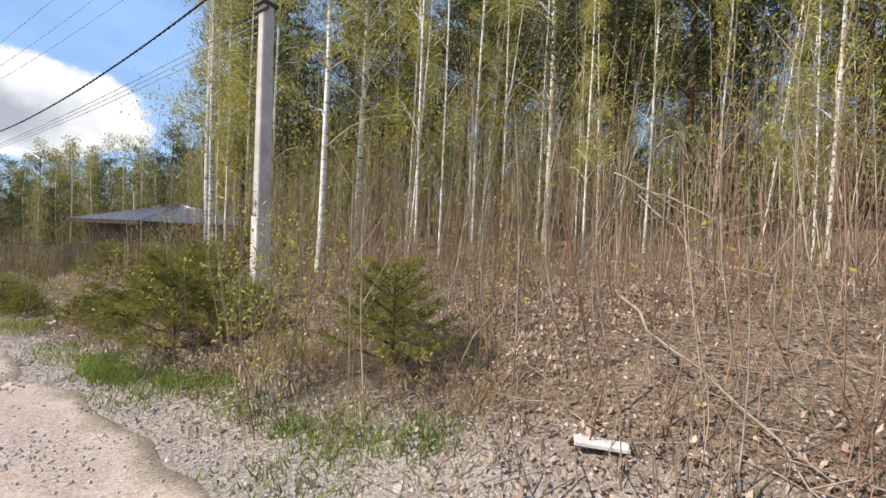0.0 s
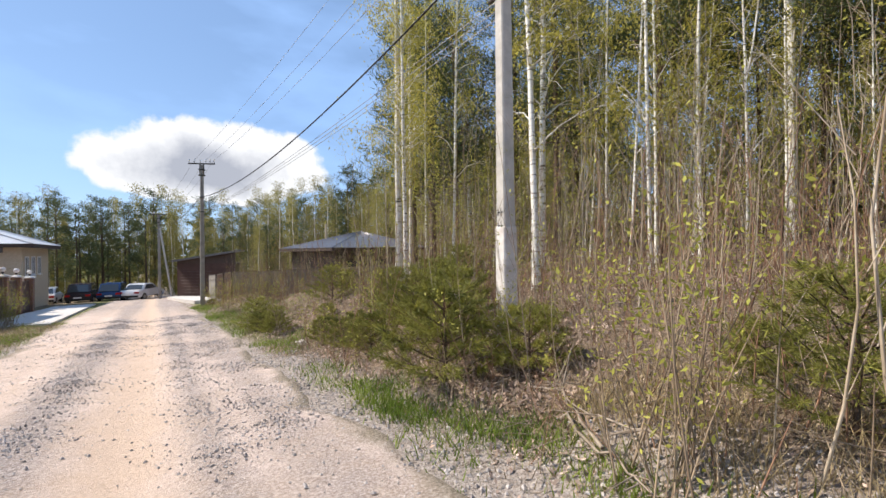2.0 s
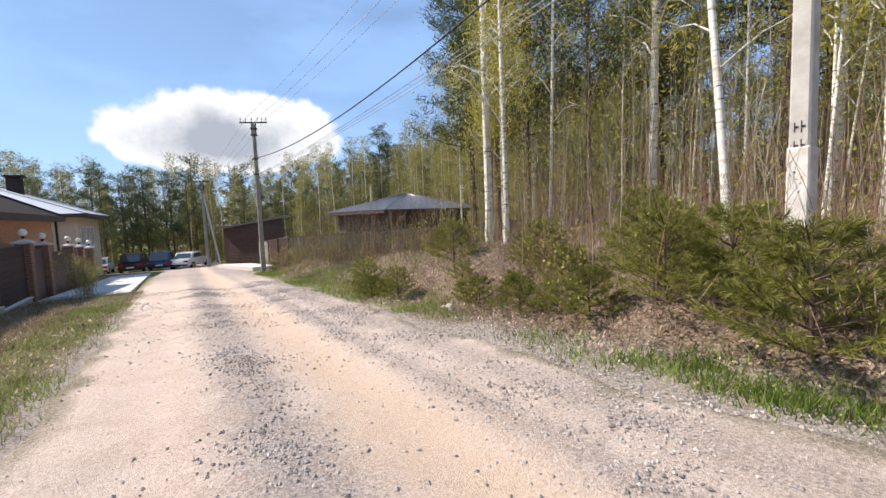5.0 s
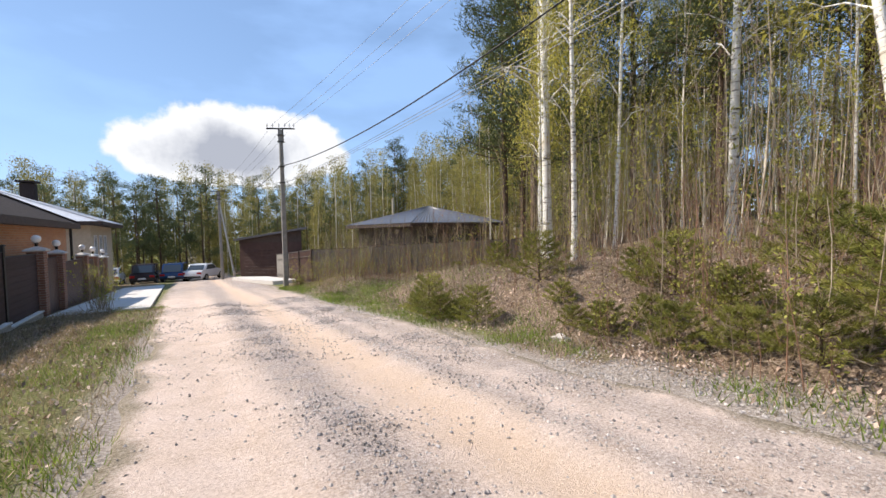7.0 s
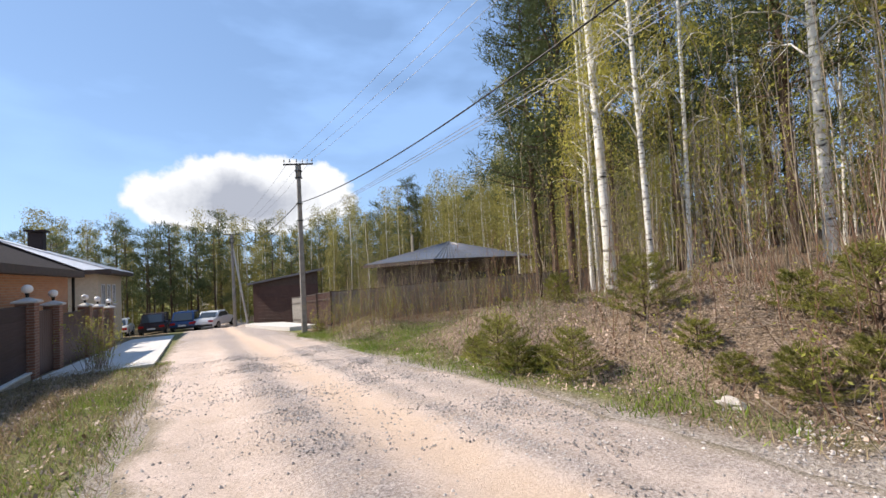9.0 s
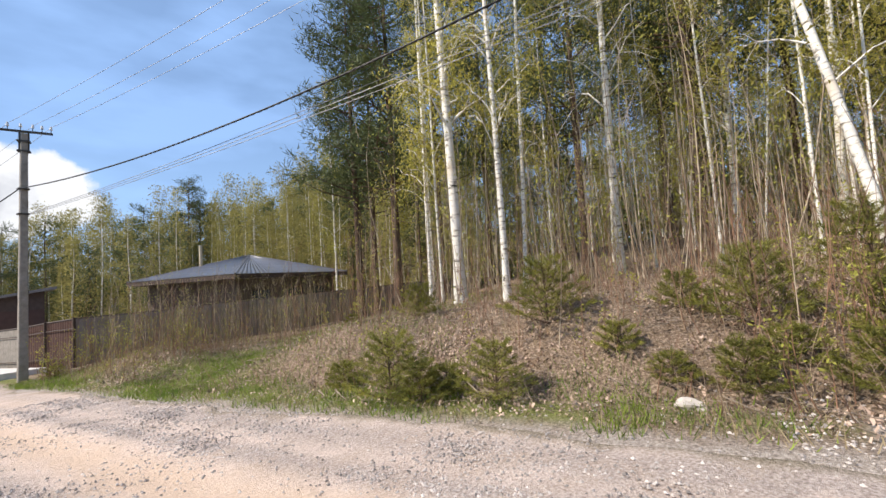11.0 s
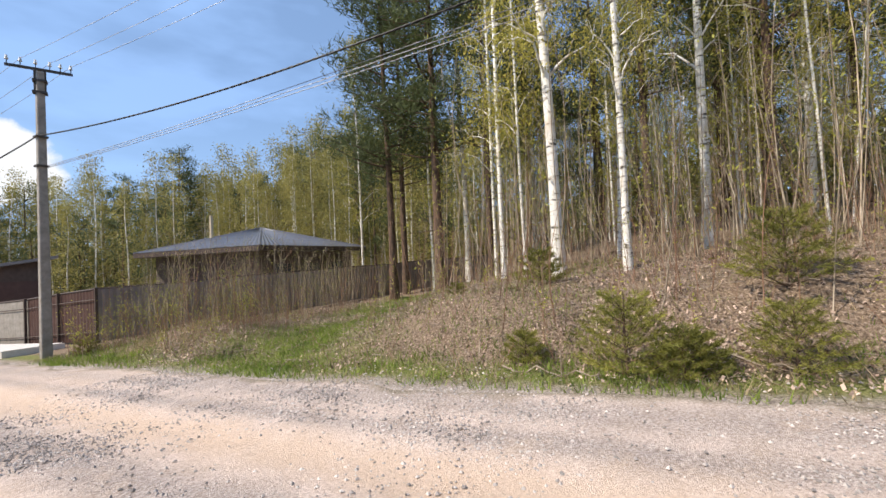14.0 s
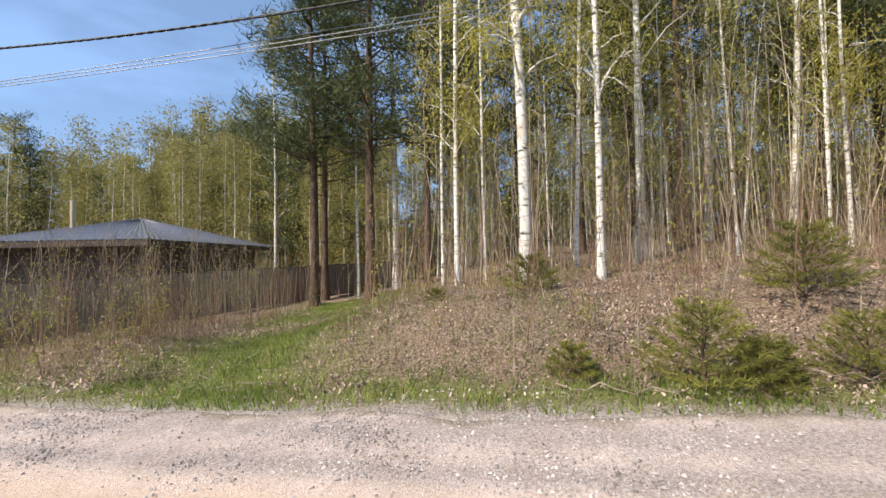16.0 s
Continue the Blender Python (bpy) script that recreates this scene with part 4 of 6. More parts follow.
part("roof_slope", bm_, M["blue_tile"], hF, "grey lean-to roof")
bm_ = bmesh.new()
tri_ = [ga + Vector((0, 0, 0.7)), gb + Vector((0, 0, 0.7)), gb + Vector((0, 0, 1.65)), ga + Vector((0, 0, 0.9))]
q_ = [bm_.verts.new(v) for v in tri_]
q2_ = [bm_.verts.new(v + gback.normalized() * 0.12) for v in tri_]
bm_.faces.new(q_)
bm_.faces.new(q2_[::-1])
for i in range(4):
    bm_.faces.new((q_[(i + 1) % 4], q_[i], q2_[i], q2_[(i + 1) % 4]))
bmesh.ops.recalc_face_normals(bm_, faces=bm_.faces)
part("gable", bm_, M["soffit"], hF, "dark boarded gable")
gd = Matrix.Translation(ga + (gb - ga) * 0.08 + Vector((0, 0, -2.35))) @ Matrix.Rotation(math.atan2(gb.y - ga.y, gb.x - ga.x), 4, "Z")
for i in range(9):
    bm_ = boxed(0.0, 3.2, -0.05, -0.01, 0.03 + i * 0.26, 0.28 + i * 0.26, bevel=0.01)
    bmesh.ops.transform(bm_, matrix=gd, verts=bm_.verts)
    part("door_panel", bm_, M["maroon"], hF, "closed brown garage door panel")


# ---------------- grey sheet fence before the bungalow ----------------
def sheet_fence(p, q, bays, skin=None, label="grey-brown ribbed sheet fence bay with a dark post", h=1.85):
    for k in range(bays):
        a = (p[0] + (q[0] - p[0]) * k / bays, p[1] + (q[1] - p[1]) * k / bays)
        b = (p[0] + (q[0] - p[0]) * (k + 1) / bays, p[1] + (q[1] - p[1]) * (k + 1) / bays)
        z0 = gz(*a) - 0.02
        run, turn = math.hypot(b[0] - a[0], b[1] - a[1]), math.degrees(math.atan2(b[1] - a[1], b[0] - a[0]))
        t = thing("sheet_fence", (a[0], a[1], z0), label, "fence", "grey fence before the bungalow", turn)
        dz = gz(*b) - gz(*a)
        me = corrugated((0, 0, 0.08), (run, 0, 0.08 + dz), (run, 0.0, h + dz), (0, 0.0, h), int(run / 0.2), 0.02, skin or M["sheet"], "sheet", across=False)
        part("sheet", me, None, t)
        part("post", boxed(-0.04, 0.04, 0.02, 0.1, -0.3, 1.9, bevel=0.005), M["soffit"], t)
        bm = bmesh.new()
        rod(bm, (0, 0.05, 0.4), (run, 0.05, 0.4 + dz), 0.02, sides=4)
        rod(bm, (0, 0.05, 1.5), (run, 0.05, 1.5 + dz), 0.02, sides=4)
        rod(bm, (0, 0.0, 1.86), (run, 0.0, 1.86 + dz), 0.03, sides=4)
        part("rail", bm, M["soffit"], t)


sheet_fence((4.6, 33.3), (28.0, 28.4), 9)
sheet_fence((4.6, 33.3), (4.25, 38.2), 2, M["maroon"], "brown ribbed sheet fence bay beside the apron")
sheet_fence((4.25, 38.2), (4.05, 41.6), 1, M["dark_concrete"], "pale grey sheet gate beside the apron")


# ---------------- parked cars ----------------
def car(x, y, turn, paint, label, hatch=False, lift=1.0):
    z0 = float(road_z(y)) + 0.01
    top = thing("car", (x, y, z0), label, "car", "parked cars", turn)
    tall = 0.92 * lift
    side = [(-2.1, 0.32), (-2.15, 0.62), (-2.02, tall), (-1.0, tall + 0.06), (0.9, tall + 0.05), (1.85, tall - 0.12), (2.12, 0.62), (2.1, 0.32)]
    bm = prism(bmesh.new(), side, 1.72, Matrix.Translation((0, -0.86, 0)))
    bmesh.ops.bevel(bm, geom=list(bm.edges), offset=0.06, segments=2, affect="EDGES")
    body = part("body", bm, paint, top)
    rear = -1.95 if hatch else -1.35
    hi = (1.62 if hatch else 1.45) * (0.5 + 0.5 * lift)
    cab = [(rear - 0.05, tall), (rear + 0.45, hi), (0.25, hi + 0.01), (1.05, tall)]
    bm = prism(bmesh.new(), cab, 1.5, Matrix.Translation((0, -0.75, 0)))
    bmesh.ops.bevel(bm, geom=list(bm.edges), offset=0.05, segments=2, affect="EDGES")
    part("cabin", bm, paint, top)
    mid = (rear + 0.62, 0.2)
    for s in (-1, 1):
        o = [(rear + 0.28, tall + 0.07), (rear + 0.58, hi - 0.08), (0.2, hi - 0.08), (0.78, tall + 0.07)]
        part("side_window", prism(bmesh.new(), o, 0.012, Matrix.Translation((0, s * 0.755 - 0.006, 0))), M["glass"], top)
    for x0, z1, x1, z2 in ((rear - 0.02, tall + 0.06, rear + 0.36, hi - 0.07), (0.99, tall + 0.06, 0.36, hi - 0.07)):
        bm = bmesh.new()
        e = -0.035 if x0 < 0 else 0.035
        q = [bm.verts.new((x0 + e, -0.66, z1)), bm.verts.new((x0 + e, 0.66, z1)), bm.verts.new((x1 + e, 0.6, z2)), bm.verts.new((x1 + e, -0.6, z2))]
        f = bm.faces.new(q)
        r = bmesh.ops.extrude_face_region(bm, geom=[f])
        bmesh.ops.translate(bm, vec=(-e * 0.9, 0, -0.01), verts=[v for v in r["geom"] if isinstance(v, bmesh.types.BMVert)])
        part("windscreen" if x0 > 0 else "rear_window", bm, M["glass"], top)
    for sx in (-1.3, 1.3):
        for sy in (-0.78, 0.78):
            w = part("wheel", rod(bmesh.new(), (sx, sy - 0.1, 0.32), (sx, sy + 0.1, 0.32), 0.32, sides=18), M["rubber"], top)
            part("rim", rod(bmesh.new(), (sx, sy - 0.11, 0.32), (sx, sy + 0.11, 0.32), 0.2, sides=12), M["rim"], w, "metal rim")
    for sy in (-0.66, 0.66):
        part("tail_light", boxed(-2.17, -2.06, sy - 0.17, sy + 0.17, 0.66, 0.82, bevel=0.01), M["tail"], top, "red tail light")
        part("headlight", boxed(2.0, 2.13, sy - 0.18, sy + 0.18, 0.58, 0.72, bevel=0.01), M["glass"], top)
    part("rear_bumper", boxed(-2.19, -2.08, -0.8, 0.8, 0.34, 0.5, bevel=0.03), M["rubber"], top)
    part("front_bumper", boxed(2.06, 2.17, -0.8, 0.8, 0.3, 0.46, bevel=0.03), M["rubber"], top)
    part("number_plate", boxed(-2.205, -2.19, -0.26, 0.26, 0.52, 0.63), M["white"], top)


car(-0.4, 51.5, 62, M["paint_white"], "white saloon car parked at the end of the road")
car(-2.4, 52.0, 80, M["paint_blue"], "dark blue hatchback parked between two cars", True)
car(-4.5, 51.5, 84, M["paint_dark"], "dark maroon crossover parked near the gates", True, 1.08)
car(-7.2, 53.0, 90, M["paint_white"], "white car half hidden by the gates")


# ---------------- trees ----------------
def make_birch(h, r, seed, leaves, leaf, bare=0.4, lean=0.0, fork=False, sides=8, spread=1.0, limbs=26, volume=0.0):
    """A birch: wavering white trunk, rising limbs that droop at the tips, and sparse small leaves."""
    g = np.random.default_rng(seed)
    trunk, crown = Heap(), Heap()
    t = np.linspace(0, 1, 14)
    wave = 0.012 * h * (np.sin(t * 4.1 + seed) * t + 0.5 * np.sin(t * 9.3 + 2 * seed) * t)
    wave2 = 0.010 * h * np.sin(t * 3.3 + 1.7 * seed) * t
    axis_ = np.stack((wave + lean * h * t ** 1.4, wave2, t * h - 0.35 * (t == 0)), -1)
    rad = r * (1 - t) ** 0.75 + 0.012
    rad[0] *= 1.45
    trunk.tube(axis_, rad, sides)
    stems = [(axis_, rad)]
    if fork:
        k = 5
        a2 = axis_[k:].copy()
        off = np.linspace(0, 1, len(a2))[:, None] ** 0.8 * np.array([[0.11 * h, 0.05 * h, -0.03 * h]])
        trunk.tube(a2 + off, rad[k:] * 0.8, sides)
        stems.append((a2 + off, rad[k:] * 0.8))
    tips = []
    for i in range(limbs):
        ax_, rr = stems[i % len(stems)]
        f = bare + (0.98 - bare) * g.random() ** 0.8
        if len(stems) > 1 and i % 2:
            f = g.random() * 0.95
        p = np.array([np.interp(f, np.linspace(0, 1, len(ax_)), ax_[:, c]) for c in range(3)])
        r0 = max(0.3 * np.interp(f, np.linspace(0, 1, len(rr)), rr), 0.008)
        length = h * (0.10 + 0.10 * g.random()) * spread * (1.25 - 0.75 * f)
        a = g.random() * 6.283
        d = np.array([math.cos(a), math.sin(a), 0.9 + 0.8 * g.random()])
        d /= np.linalg.norm(d)
        s = np.linspace(0, 1, 6)[:, None]
        pts = p + d * length * s + np.array([[0, 0, -0.42 * length]]) * s ** 2.2 + g.normal(size=(6, 3)) * 0.03 * length * s
        trunk.tube(pts, r0 * (1 - s[:, 0]) + 0.004, 4)
        tips.append((pts, length))
        for _ in range(3):
            q = pts[g.integers(2, 5)]
            d2 = d + g.normal(size=3) * 0.7
            l2 = length * 0.5
            sub = q + d2 / np.linalg.norm(d2) * l2 * s + np.array([[0, 0, -0.6 * l2]]) * s ** 1.8
            trunk.tube(sub[::2], r0 * 0.3 * (1 - s[::2, 0]) + 0.003, 3)
            tips.append((sub, l2))
    if volume:
        w3 = noise.noise
        P, want = [], leaves
        while len(P) < want:
            f = g.random()
            wide = volume * h * (math.sin(math.pi * (0.1 + 0.86 * f) ** 0.8) ** 0.7 + 0.02) * (0.8 + 0.4 * w3(Vector((seed * 3.1, f * 9.0, 0.5))))
            a, q = g.random() * 6.283, g.random() ** 0.55 * wide
            z_ = h * (bare * 0.6 + (1.02 - bare * 0.6) * f)
            pt = Vector((math.cos(a) * q, math.sin(a) * q, z_))
            if w3(pt * 0.8 + Vector((seed, 0, 0))) + 0.6 * w3(pt * 2.3) > -0.1 - 0.35 * (1 - q / (wide + 1e-6)) - 0.4 * max(0, f - 0.7):
                P.append(pt)
        P = np.array([tuple(v) for v in P])
        P += g.normal(size=P.shape) * np.array([[0.022, 0.022, 0.015]]) * h
        P[:, :2] += np.stack([np.interp(P[:, 2] / h, t, axis_[:, k]) for k in (0, 1)], -1)
        sz = leaf * (0.6 + 0.8 * g.random((leaves, 1)))
        a_ = unit(leaves, g)
        b_ = np.cross(a_, unit(leaves, g))
        b_ /= np.linalg.norm(b_, axis=1, keepdims=True) + 1e-9
        crown.chips(P, a_ * sz * 0.75, b_ * sz * 0.6)
        return trunk, crown
    w = np.array([l for _, l in tips])
    pick = g.choice(len(tips), size=leaves, p=w / w.sum())
    f = g.random(leaves) ** 0.7
    P = np.array([tips[k][0][min(5, int(x * 6))] for k, x in zip(pick, f)])
    L = w[pick][:, None]
    P = P + g.normal(size=(leaves, 3)) * L * np.array([[0.24, 0.24, 0.2]])
    P[:, 2] -= np.abs(g.normal(size=leaves)) * L[:, 0] * 0.18
    sz = leaf * (0.6 + 0.8 * g.random((leaves, 1)))
    a_, b_ = unit(leaves, g), unit(leaves, g)
    a_[:, 2] -= 0.5
    b_ = np.cross(a_, b_)
    b_ /= np.linalg.norm(b_, axis=1, keepdims=True) + 1e-9
    crown.chips(P, a_ * sz * 0.75, b_ * sz * 0.6)
    return trunk, crown


def make_pine(h, r, seed, tufts, needle, bare=0.45, limbs=34, dead=True):
    """A Scots pine: straight rusty trunk, dead snags low down, level limbs and needle clumps."""
    g = np.random.default_rng(seed)
    trunk, crown = Heap(), Heap()
    t = np.linspace(0, 1, 12)
    axis_ = np.stack((0.008 * h * np.sin(t * 5 + seed) * t, 0.008 * h * np.sin(t * 4 + 2 * seed) * t, t * h - 0.35 * (t == 0)), -1)
    rad = r * (1 - 0.85 * t) + 0.01
    rad[0] *= 1.35
    trunk.tube(axis_, rad, 9)
    P, A = [], []
    for i in range(limbs):
        f = bare + (0.99 - bare) * (i + g.random()) / limbs
        p = np.array([np.interp(f, t, axis_[:, c]) for c in range(3)])
        length = h * (0.05 + 0.15 * (1 - f) ** 0.6 + 0.03 * g.random())
        a = g.random() * 6.283
        s = np.linspace(0, 1, 5)[:, None]
        d = np.array([math.cos(a), math.sin(a), 0.15 + 0.5 * f * g.random()])
        pts = p + d * length * s + np.array([[0, 0, 0.14 * length]]) * s ** 2 + g.normal(size=(5, 3)) * 0.04 * length * s
        trunk.tube(pts, 0.035 * (1 - s[:, 0]) * (h / 14) + 0.006, 4)
        k = max(3, int(tufts / limbs * (0.5 + length / (0.16 * h))))
        ff = 0.3 + 0.7 * g.random(k)
        c = np.stack([np.interp(ff, np.linspace(0, 1, 5), pts[:, j]) for j in range(3)], -1) + g.normal(size=(k, 3)) * length * np.array([[0.16, 0.16, 0.07]])
        P.append(c)
    if dead:
        for i in range(12):
            f = 0.15 + (bare - 0.1) * g.random()
            p = np.array([np.interp(f, t, axis_[:, c]) for c in range(3)])
            a, length = g.random() * 6.283, h * (0.03 + 0.06 * g.random())
            s = np.linspace(0, 1, 4)[:, None]
            pts = p + np.array([math.cos(a), math.sin(a), 0.1 - 0.3 * g.random()]) * length * s + g.normal(size=(4, 3)) * 0.06 * length * s
            trunk.tube(pts, 0.018 * (1 - s[:, 0]) + 0.004, 4)
    C = np.concatenate(P)
    per = 8
    C = np.repeat(C, per, axis=0)
    n = len(C)
    a_ = unit(n, g)
    a_[:, 2] = np.abs(a_[:, 2]) * 0.8 + 0.1
    ln = needle * (0.6 + 0.7 * g.random((n, 1)))
    b_ = np.cross(a_, unit(n, g))
    b_ /= np.linalg.norm(b_, axis=1, keepdims=True) + 1e-9
    crown.chips(C + a_ * ln * 0.7 + g.normal(size=(n, 3)) * needle * 0.45, a_ * ln * 0.8, b_ * ln * 0.13)
    return trunk, crown


def tree_of(name, heaps, bark, foliage, label, group):
    ob = new(name)
    tagged(ob, label, "tree", group)
    part("trunk", heaps[0].mesh("trunk", bark, True), None, ob)
    part("crown", heaps[1].mesh("crown", foliage), None, ob)
    return ob


BIRCH_LABEL = "tall white-barked birch with sparse fresh spring leaves"
PINE_LABEL = "tall dark green pine with a rusty trunk"
near_birch = [tree_of("birch_tree", make_birch(17 + k, 0.15, 11 + k, 8600, 0.07, 0.26, 0.01 * (k - 1), k == 2, limbs=38), M["birch"], M["leaf"], BIRCH_LABEL, "birches of the wood") for k in range(4)]
slim_birch = [tree_of("birch_tree", make_birch(14 + 1.2 * k, 0.07, 31 + k, 4000, 0.074, 0.22, 0.015 * (k - 1), k == 3, sides=6, spread=0.75, limbs=24), M["birch"], M["leaf"],
                      "slim young birch with a pale trunk and light green leaves", "birches of the wood") for k in range(4)]
near_pine = [tree_of("pine_tree", make_pine(17 + k, 0.19, 51 + k, 1000, 0.3, 0.34, 48), M["pine_bark"], M["needle"], PINE_LABEL, "pines of the wood") for k in range(3)]
far_birch_h = [make_birch(13.0 + 1.2 * k, 0.08, 71 + k, 2700, 0.16, 0.08, 0.0, False, sides=4, spread=0.8, limbs=4, volume=0.12) for k in range(4)]
far_pine_h = [make_pine(14 + k, 0.15, 91 + k, 260, 0.42, 0.2, 20, False) for k in range(2)]
far_birch = [tree_of("birch_tree", h, M["birch"], M["far_leaf"], "distant birch with a hazy light green crown", "distant birches") for h in far_birch_h]
far_pine = [tree_of("pine_tree", h, M["pine_bark"], M["needle"], "distant dark green pine", "distant pines") for h in far_pine_h]
used = {}


def put_tree(kind, i, x, y, rz, s, lean=(0, 0), girth=1.0):
    """The first use of each pattern is the pattern itself, and the rest are copies."""
    ob = kind[i % len(kind)]
    m = pose(x, y, gz(x, y) - 0.05, lean[0], lean[1], rz)
    if ob.name in used:
        c = copy_thing(ob, m)
        c.scale = (s * girth, s * girth, s)
    else:
        used[ob.name] = True
        ob.matrix_basis = m
        ob.scale = (s * girth, s * girth, s)


# trees that stand out along the walk
put_tree(near_birch, 0, 8.7, 18.75, 40, 1.0, (0, 1))
put_tree(near_birch, 1, 8.02, 17.05, 190, 0.8, girth=0.68)
put_tree(near_birch, 3, 13.15, 15.15, 300, 0.95)
put_tree(near_birch, 1, 17.9, 11.5, 75, 0.95, (0, -2))
put_tree(slim_birch, 0, 10.5, 20.9, 15, 1.05)
put_tree(slim_birch, 2, 11.9, 21.7, 200, 1.0, girth=0.75)
put_tree(slim_birch, 1, 9.6, 19.9, 120, 0.95, girth=0.65)
put_tree(slim_birch, 2, 7.5, 10.3, 0, 0.85, (-7, 6), 1.3)
put_tree(slim_birch, 3, 9.25, 8.65, 40, 0.85, girth=0.6)
put_tree(slim_birch, 0, 13.1, 9.3, 100, 1.0, girth=0.8)
put_tree(slim_birch, 1, 12.4, 10.2, 10, 1.0, girth=0.6)
put_tree(near_birch, 2, 22.3, 23.1, 110, 0.95)
put_tree(near_pine, 0, 14.9, 25.7, 0, 1.08, girth=1.15)
put_tree(near_pine, 2, 15.0, 5.4, 130, 0.72)
put_tree(near_pine, 1, 19.6, 6.4, 20, 0.9)
put_tree(near_pine, 2, 20.3, 12.3, 260, 1.0)
put_tree(near_pine, 1, 17.5, 29.4, 120, 1.0)
for k, (x, y, s) in enumerate(((16.1, 16.8, 0.95), (19.2, 22.6, 1.05), (18.3, 6.2, 0.95), (21.5, 2.0, 1.0), (13.0, -3.0, 0.9))):
    put_tree(near_pine, k, x, y, 47 * k, s)
put_tree(near_pine, 2, 17.3, 12.6, 220, 1.0)
put_tree(near_pine, 0, 21.0, 13.8, 70, 1.05)
put_tree(slim_birch, 0, 17.0, 27.3, 160, 1.05)
put_tree(near_birch, 3, 17.7, 8.5, 20, 0.9, (0, -5))
put_tree(slim_birch, 1, 16.4, 31.6, 20, 1.0)
put_tree(near_pine, 1, 30.0, 43.2, 310, 0.98)
put_tree(near_pine, 2, 25.6, 66.0, 15, 0.95)
put_tree(near_pine, 0, 27.6, 67.5, 80, 0.92)

g3 = np.random.default_rng(5)
kept = [(8.7, 18.75), (8.05, 17.07), (13.1, 15.2), (18, 11.5), (14.9, 25.7), (17.5, 29.4), (10.5, 20.9), (11.9, 21.7), (9.6, 19.9), (10.5, 11), (9.3, 8.7), (13.1, 9.3), (12.4, 10.2)]


def scatter(count, xr, yr, gap, ok):
    res, tries = [], 0
    while len(res) < count and tries < 20000:
        tries += 1
        x, y = g3.uniform(*xr), g3.uniform(*yr)
        if ok(x, y) and all((x - a) ** 2 + (y - b) ** 2 > gap * gap for a, b in kept):
            kept.append((x, y))
            res.append((x, y))
    return res


def wood(x, y):
    """Inside the wood beside the road, clear of the cart track and camera sight lines."""
    return x > (6.5 + 0.05 * abs(y - 10) if y > 12 else 9.0) and x + 1.8 > 0.77 * (y - 9.8) and x + 2.1 > 1.3 * (y - 16.75) and abs(y - 23.3 - 0.28 * (x - 3)) > 1.6 and y < 31 - 0.21 * (x - 12) and not (10.5 < x < 14.7 and y > 22.2)


for i, (x, y) in enumerate(scatter(92, (7, 30), (-14, 31), 1.15, wood)):
    k = g3.random()
    if k < 0.16 and x > 13.5:
        put_tree(near_pine, i, x, y, g3.uniform(0, 360), g3.uniform(0.75, 1.1))
    elif k < 0.26 and x > 11 and y > 12:
        put_tree(near_birch, i, x, y, g3.uniform(0, 360), g3.uniform(0.75, 1.05), (g3.normal() * 1.5, g3.normal() * 1.5))
    else:
        put_tree(slim_birch, i, x, y, g3.uniform(0, 360), g3.uniform(0.5, 1.05) * (0.75 if y < 9 and x < 15 else 1.0), (g3.normal() * 2, g3.normal() * 2), g3.uniform(0.55, 0.85))
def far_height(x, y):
    """Distant tree height, fitted to the skyline in the camera's view: low beyond the end of the road, taller towards
    the old wood.
    """
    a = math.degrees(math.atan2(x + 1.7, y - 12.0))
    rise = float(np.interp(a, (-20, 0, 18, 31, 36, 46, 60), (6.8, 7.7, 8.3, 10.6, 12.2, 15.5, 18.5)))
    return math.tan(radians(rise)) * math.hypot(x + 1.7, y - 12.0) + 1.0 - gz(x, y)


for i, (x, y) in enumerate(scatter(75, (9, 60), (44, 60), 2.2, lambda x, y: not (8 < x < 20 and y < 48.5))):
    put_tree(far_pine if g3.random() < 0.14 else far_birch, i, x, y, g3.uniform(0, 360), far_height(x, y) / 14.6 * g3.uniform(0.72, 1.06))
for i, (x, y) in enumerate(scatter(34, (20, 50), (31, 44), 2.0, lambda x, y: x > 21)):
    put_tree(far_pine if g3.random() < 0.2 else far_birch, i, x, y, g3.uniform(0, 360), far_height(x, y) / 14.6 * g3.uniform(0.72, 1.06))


def woods(name, kinds, bark, foliage, spots, label):
    """Many distant trees as one mesh of trunks with one mesh of crowns."""
    heaps = ([], []), ([], [])
    count = [0, 0]
    for i, (x, y, s) in enumerate(spots):
        a = i * 2.4
        R = np.array([[math.cos(a), -math.sin(a), 0], [math.sin(a), math.cos(a), 0], [0, 0, 1]]) * s
        for k in (0, 1):
            h = kinds[i % len(kinds)][k]
            v, f = np.concatenate(h.v), np.concatenate(h.f)
            heaps[k][0].append(v @ R.T + np.array([x, y, gz(x, y) - 0.05]))
            heaps[k][1].append(f + count[k])
            count[k] += len(v)
    ob = tagged(new(name, fast_mesh(name, np.concatenate(heaps[0][0]), np.concatenate(heaps[0][1]), bark, smooth=True)), label, "woods", kind="stuff")
    part("crowns", fast_mesh("crowns", np.concatenate(heaps[1][0]), np.concatenate(heaps[1][1]), foliage), None, ob)


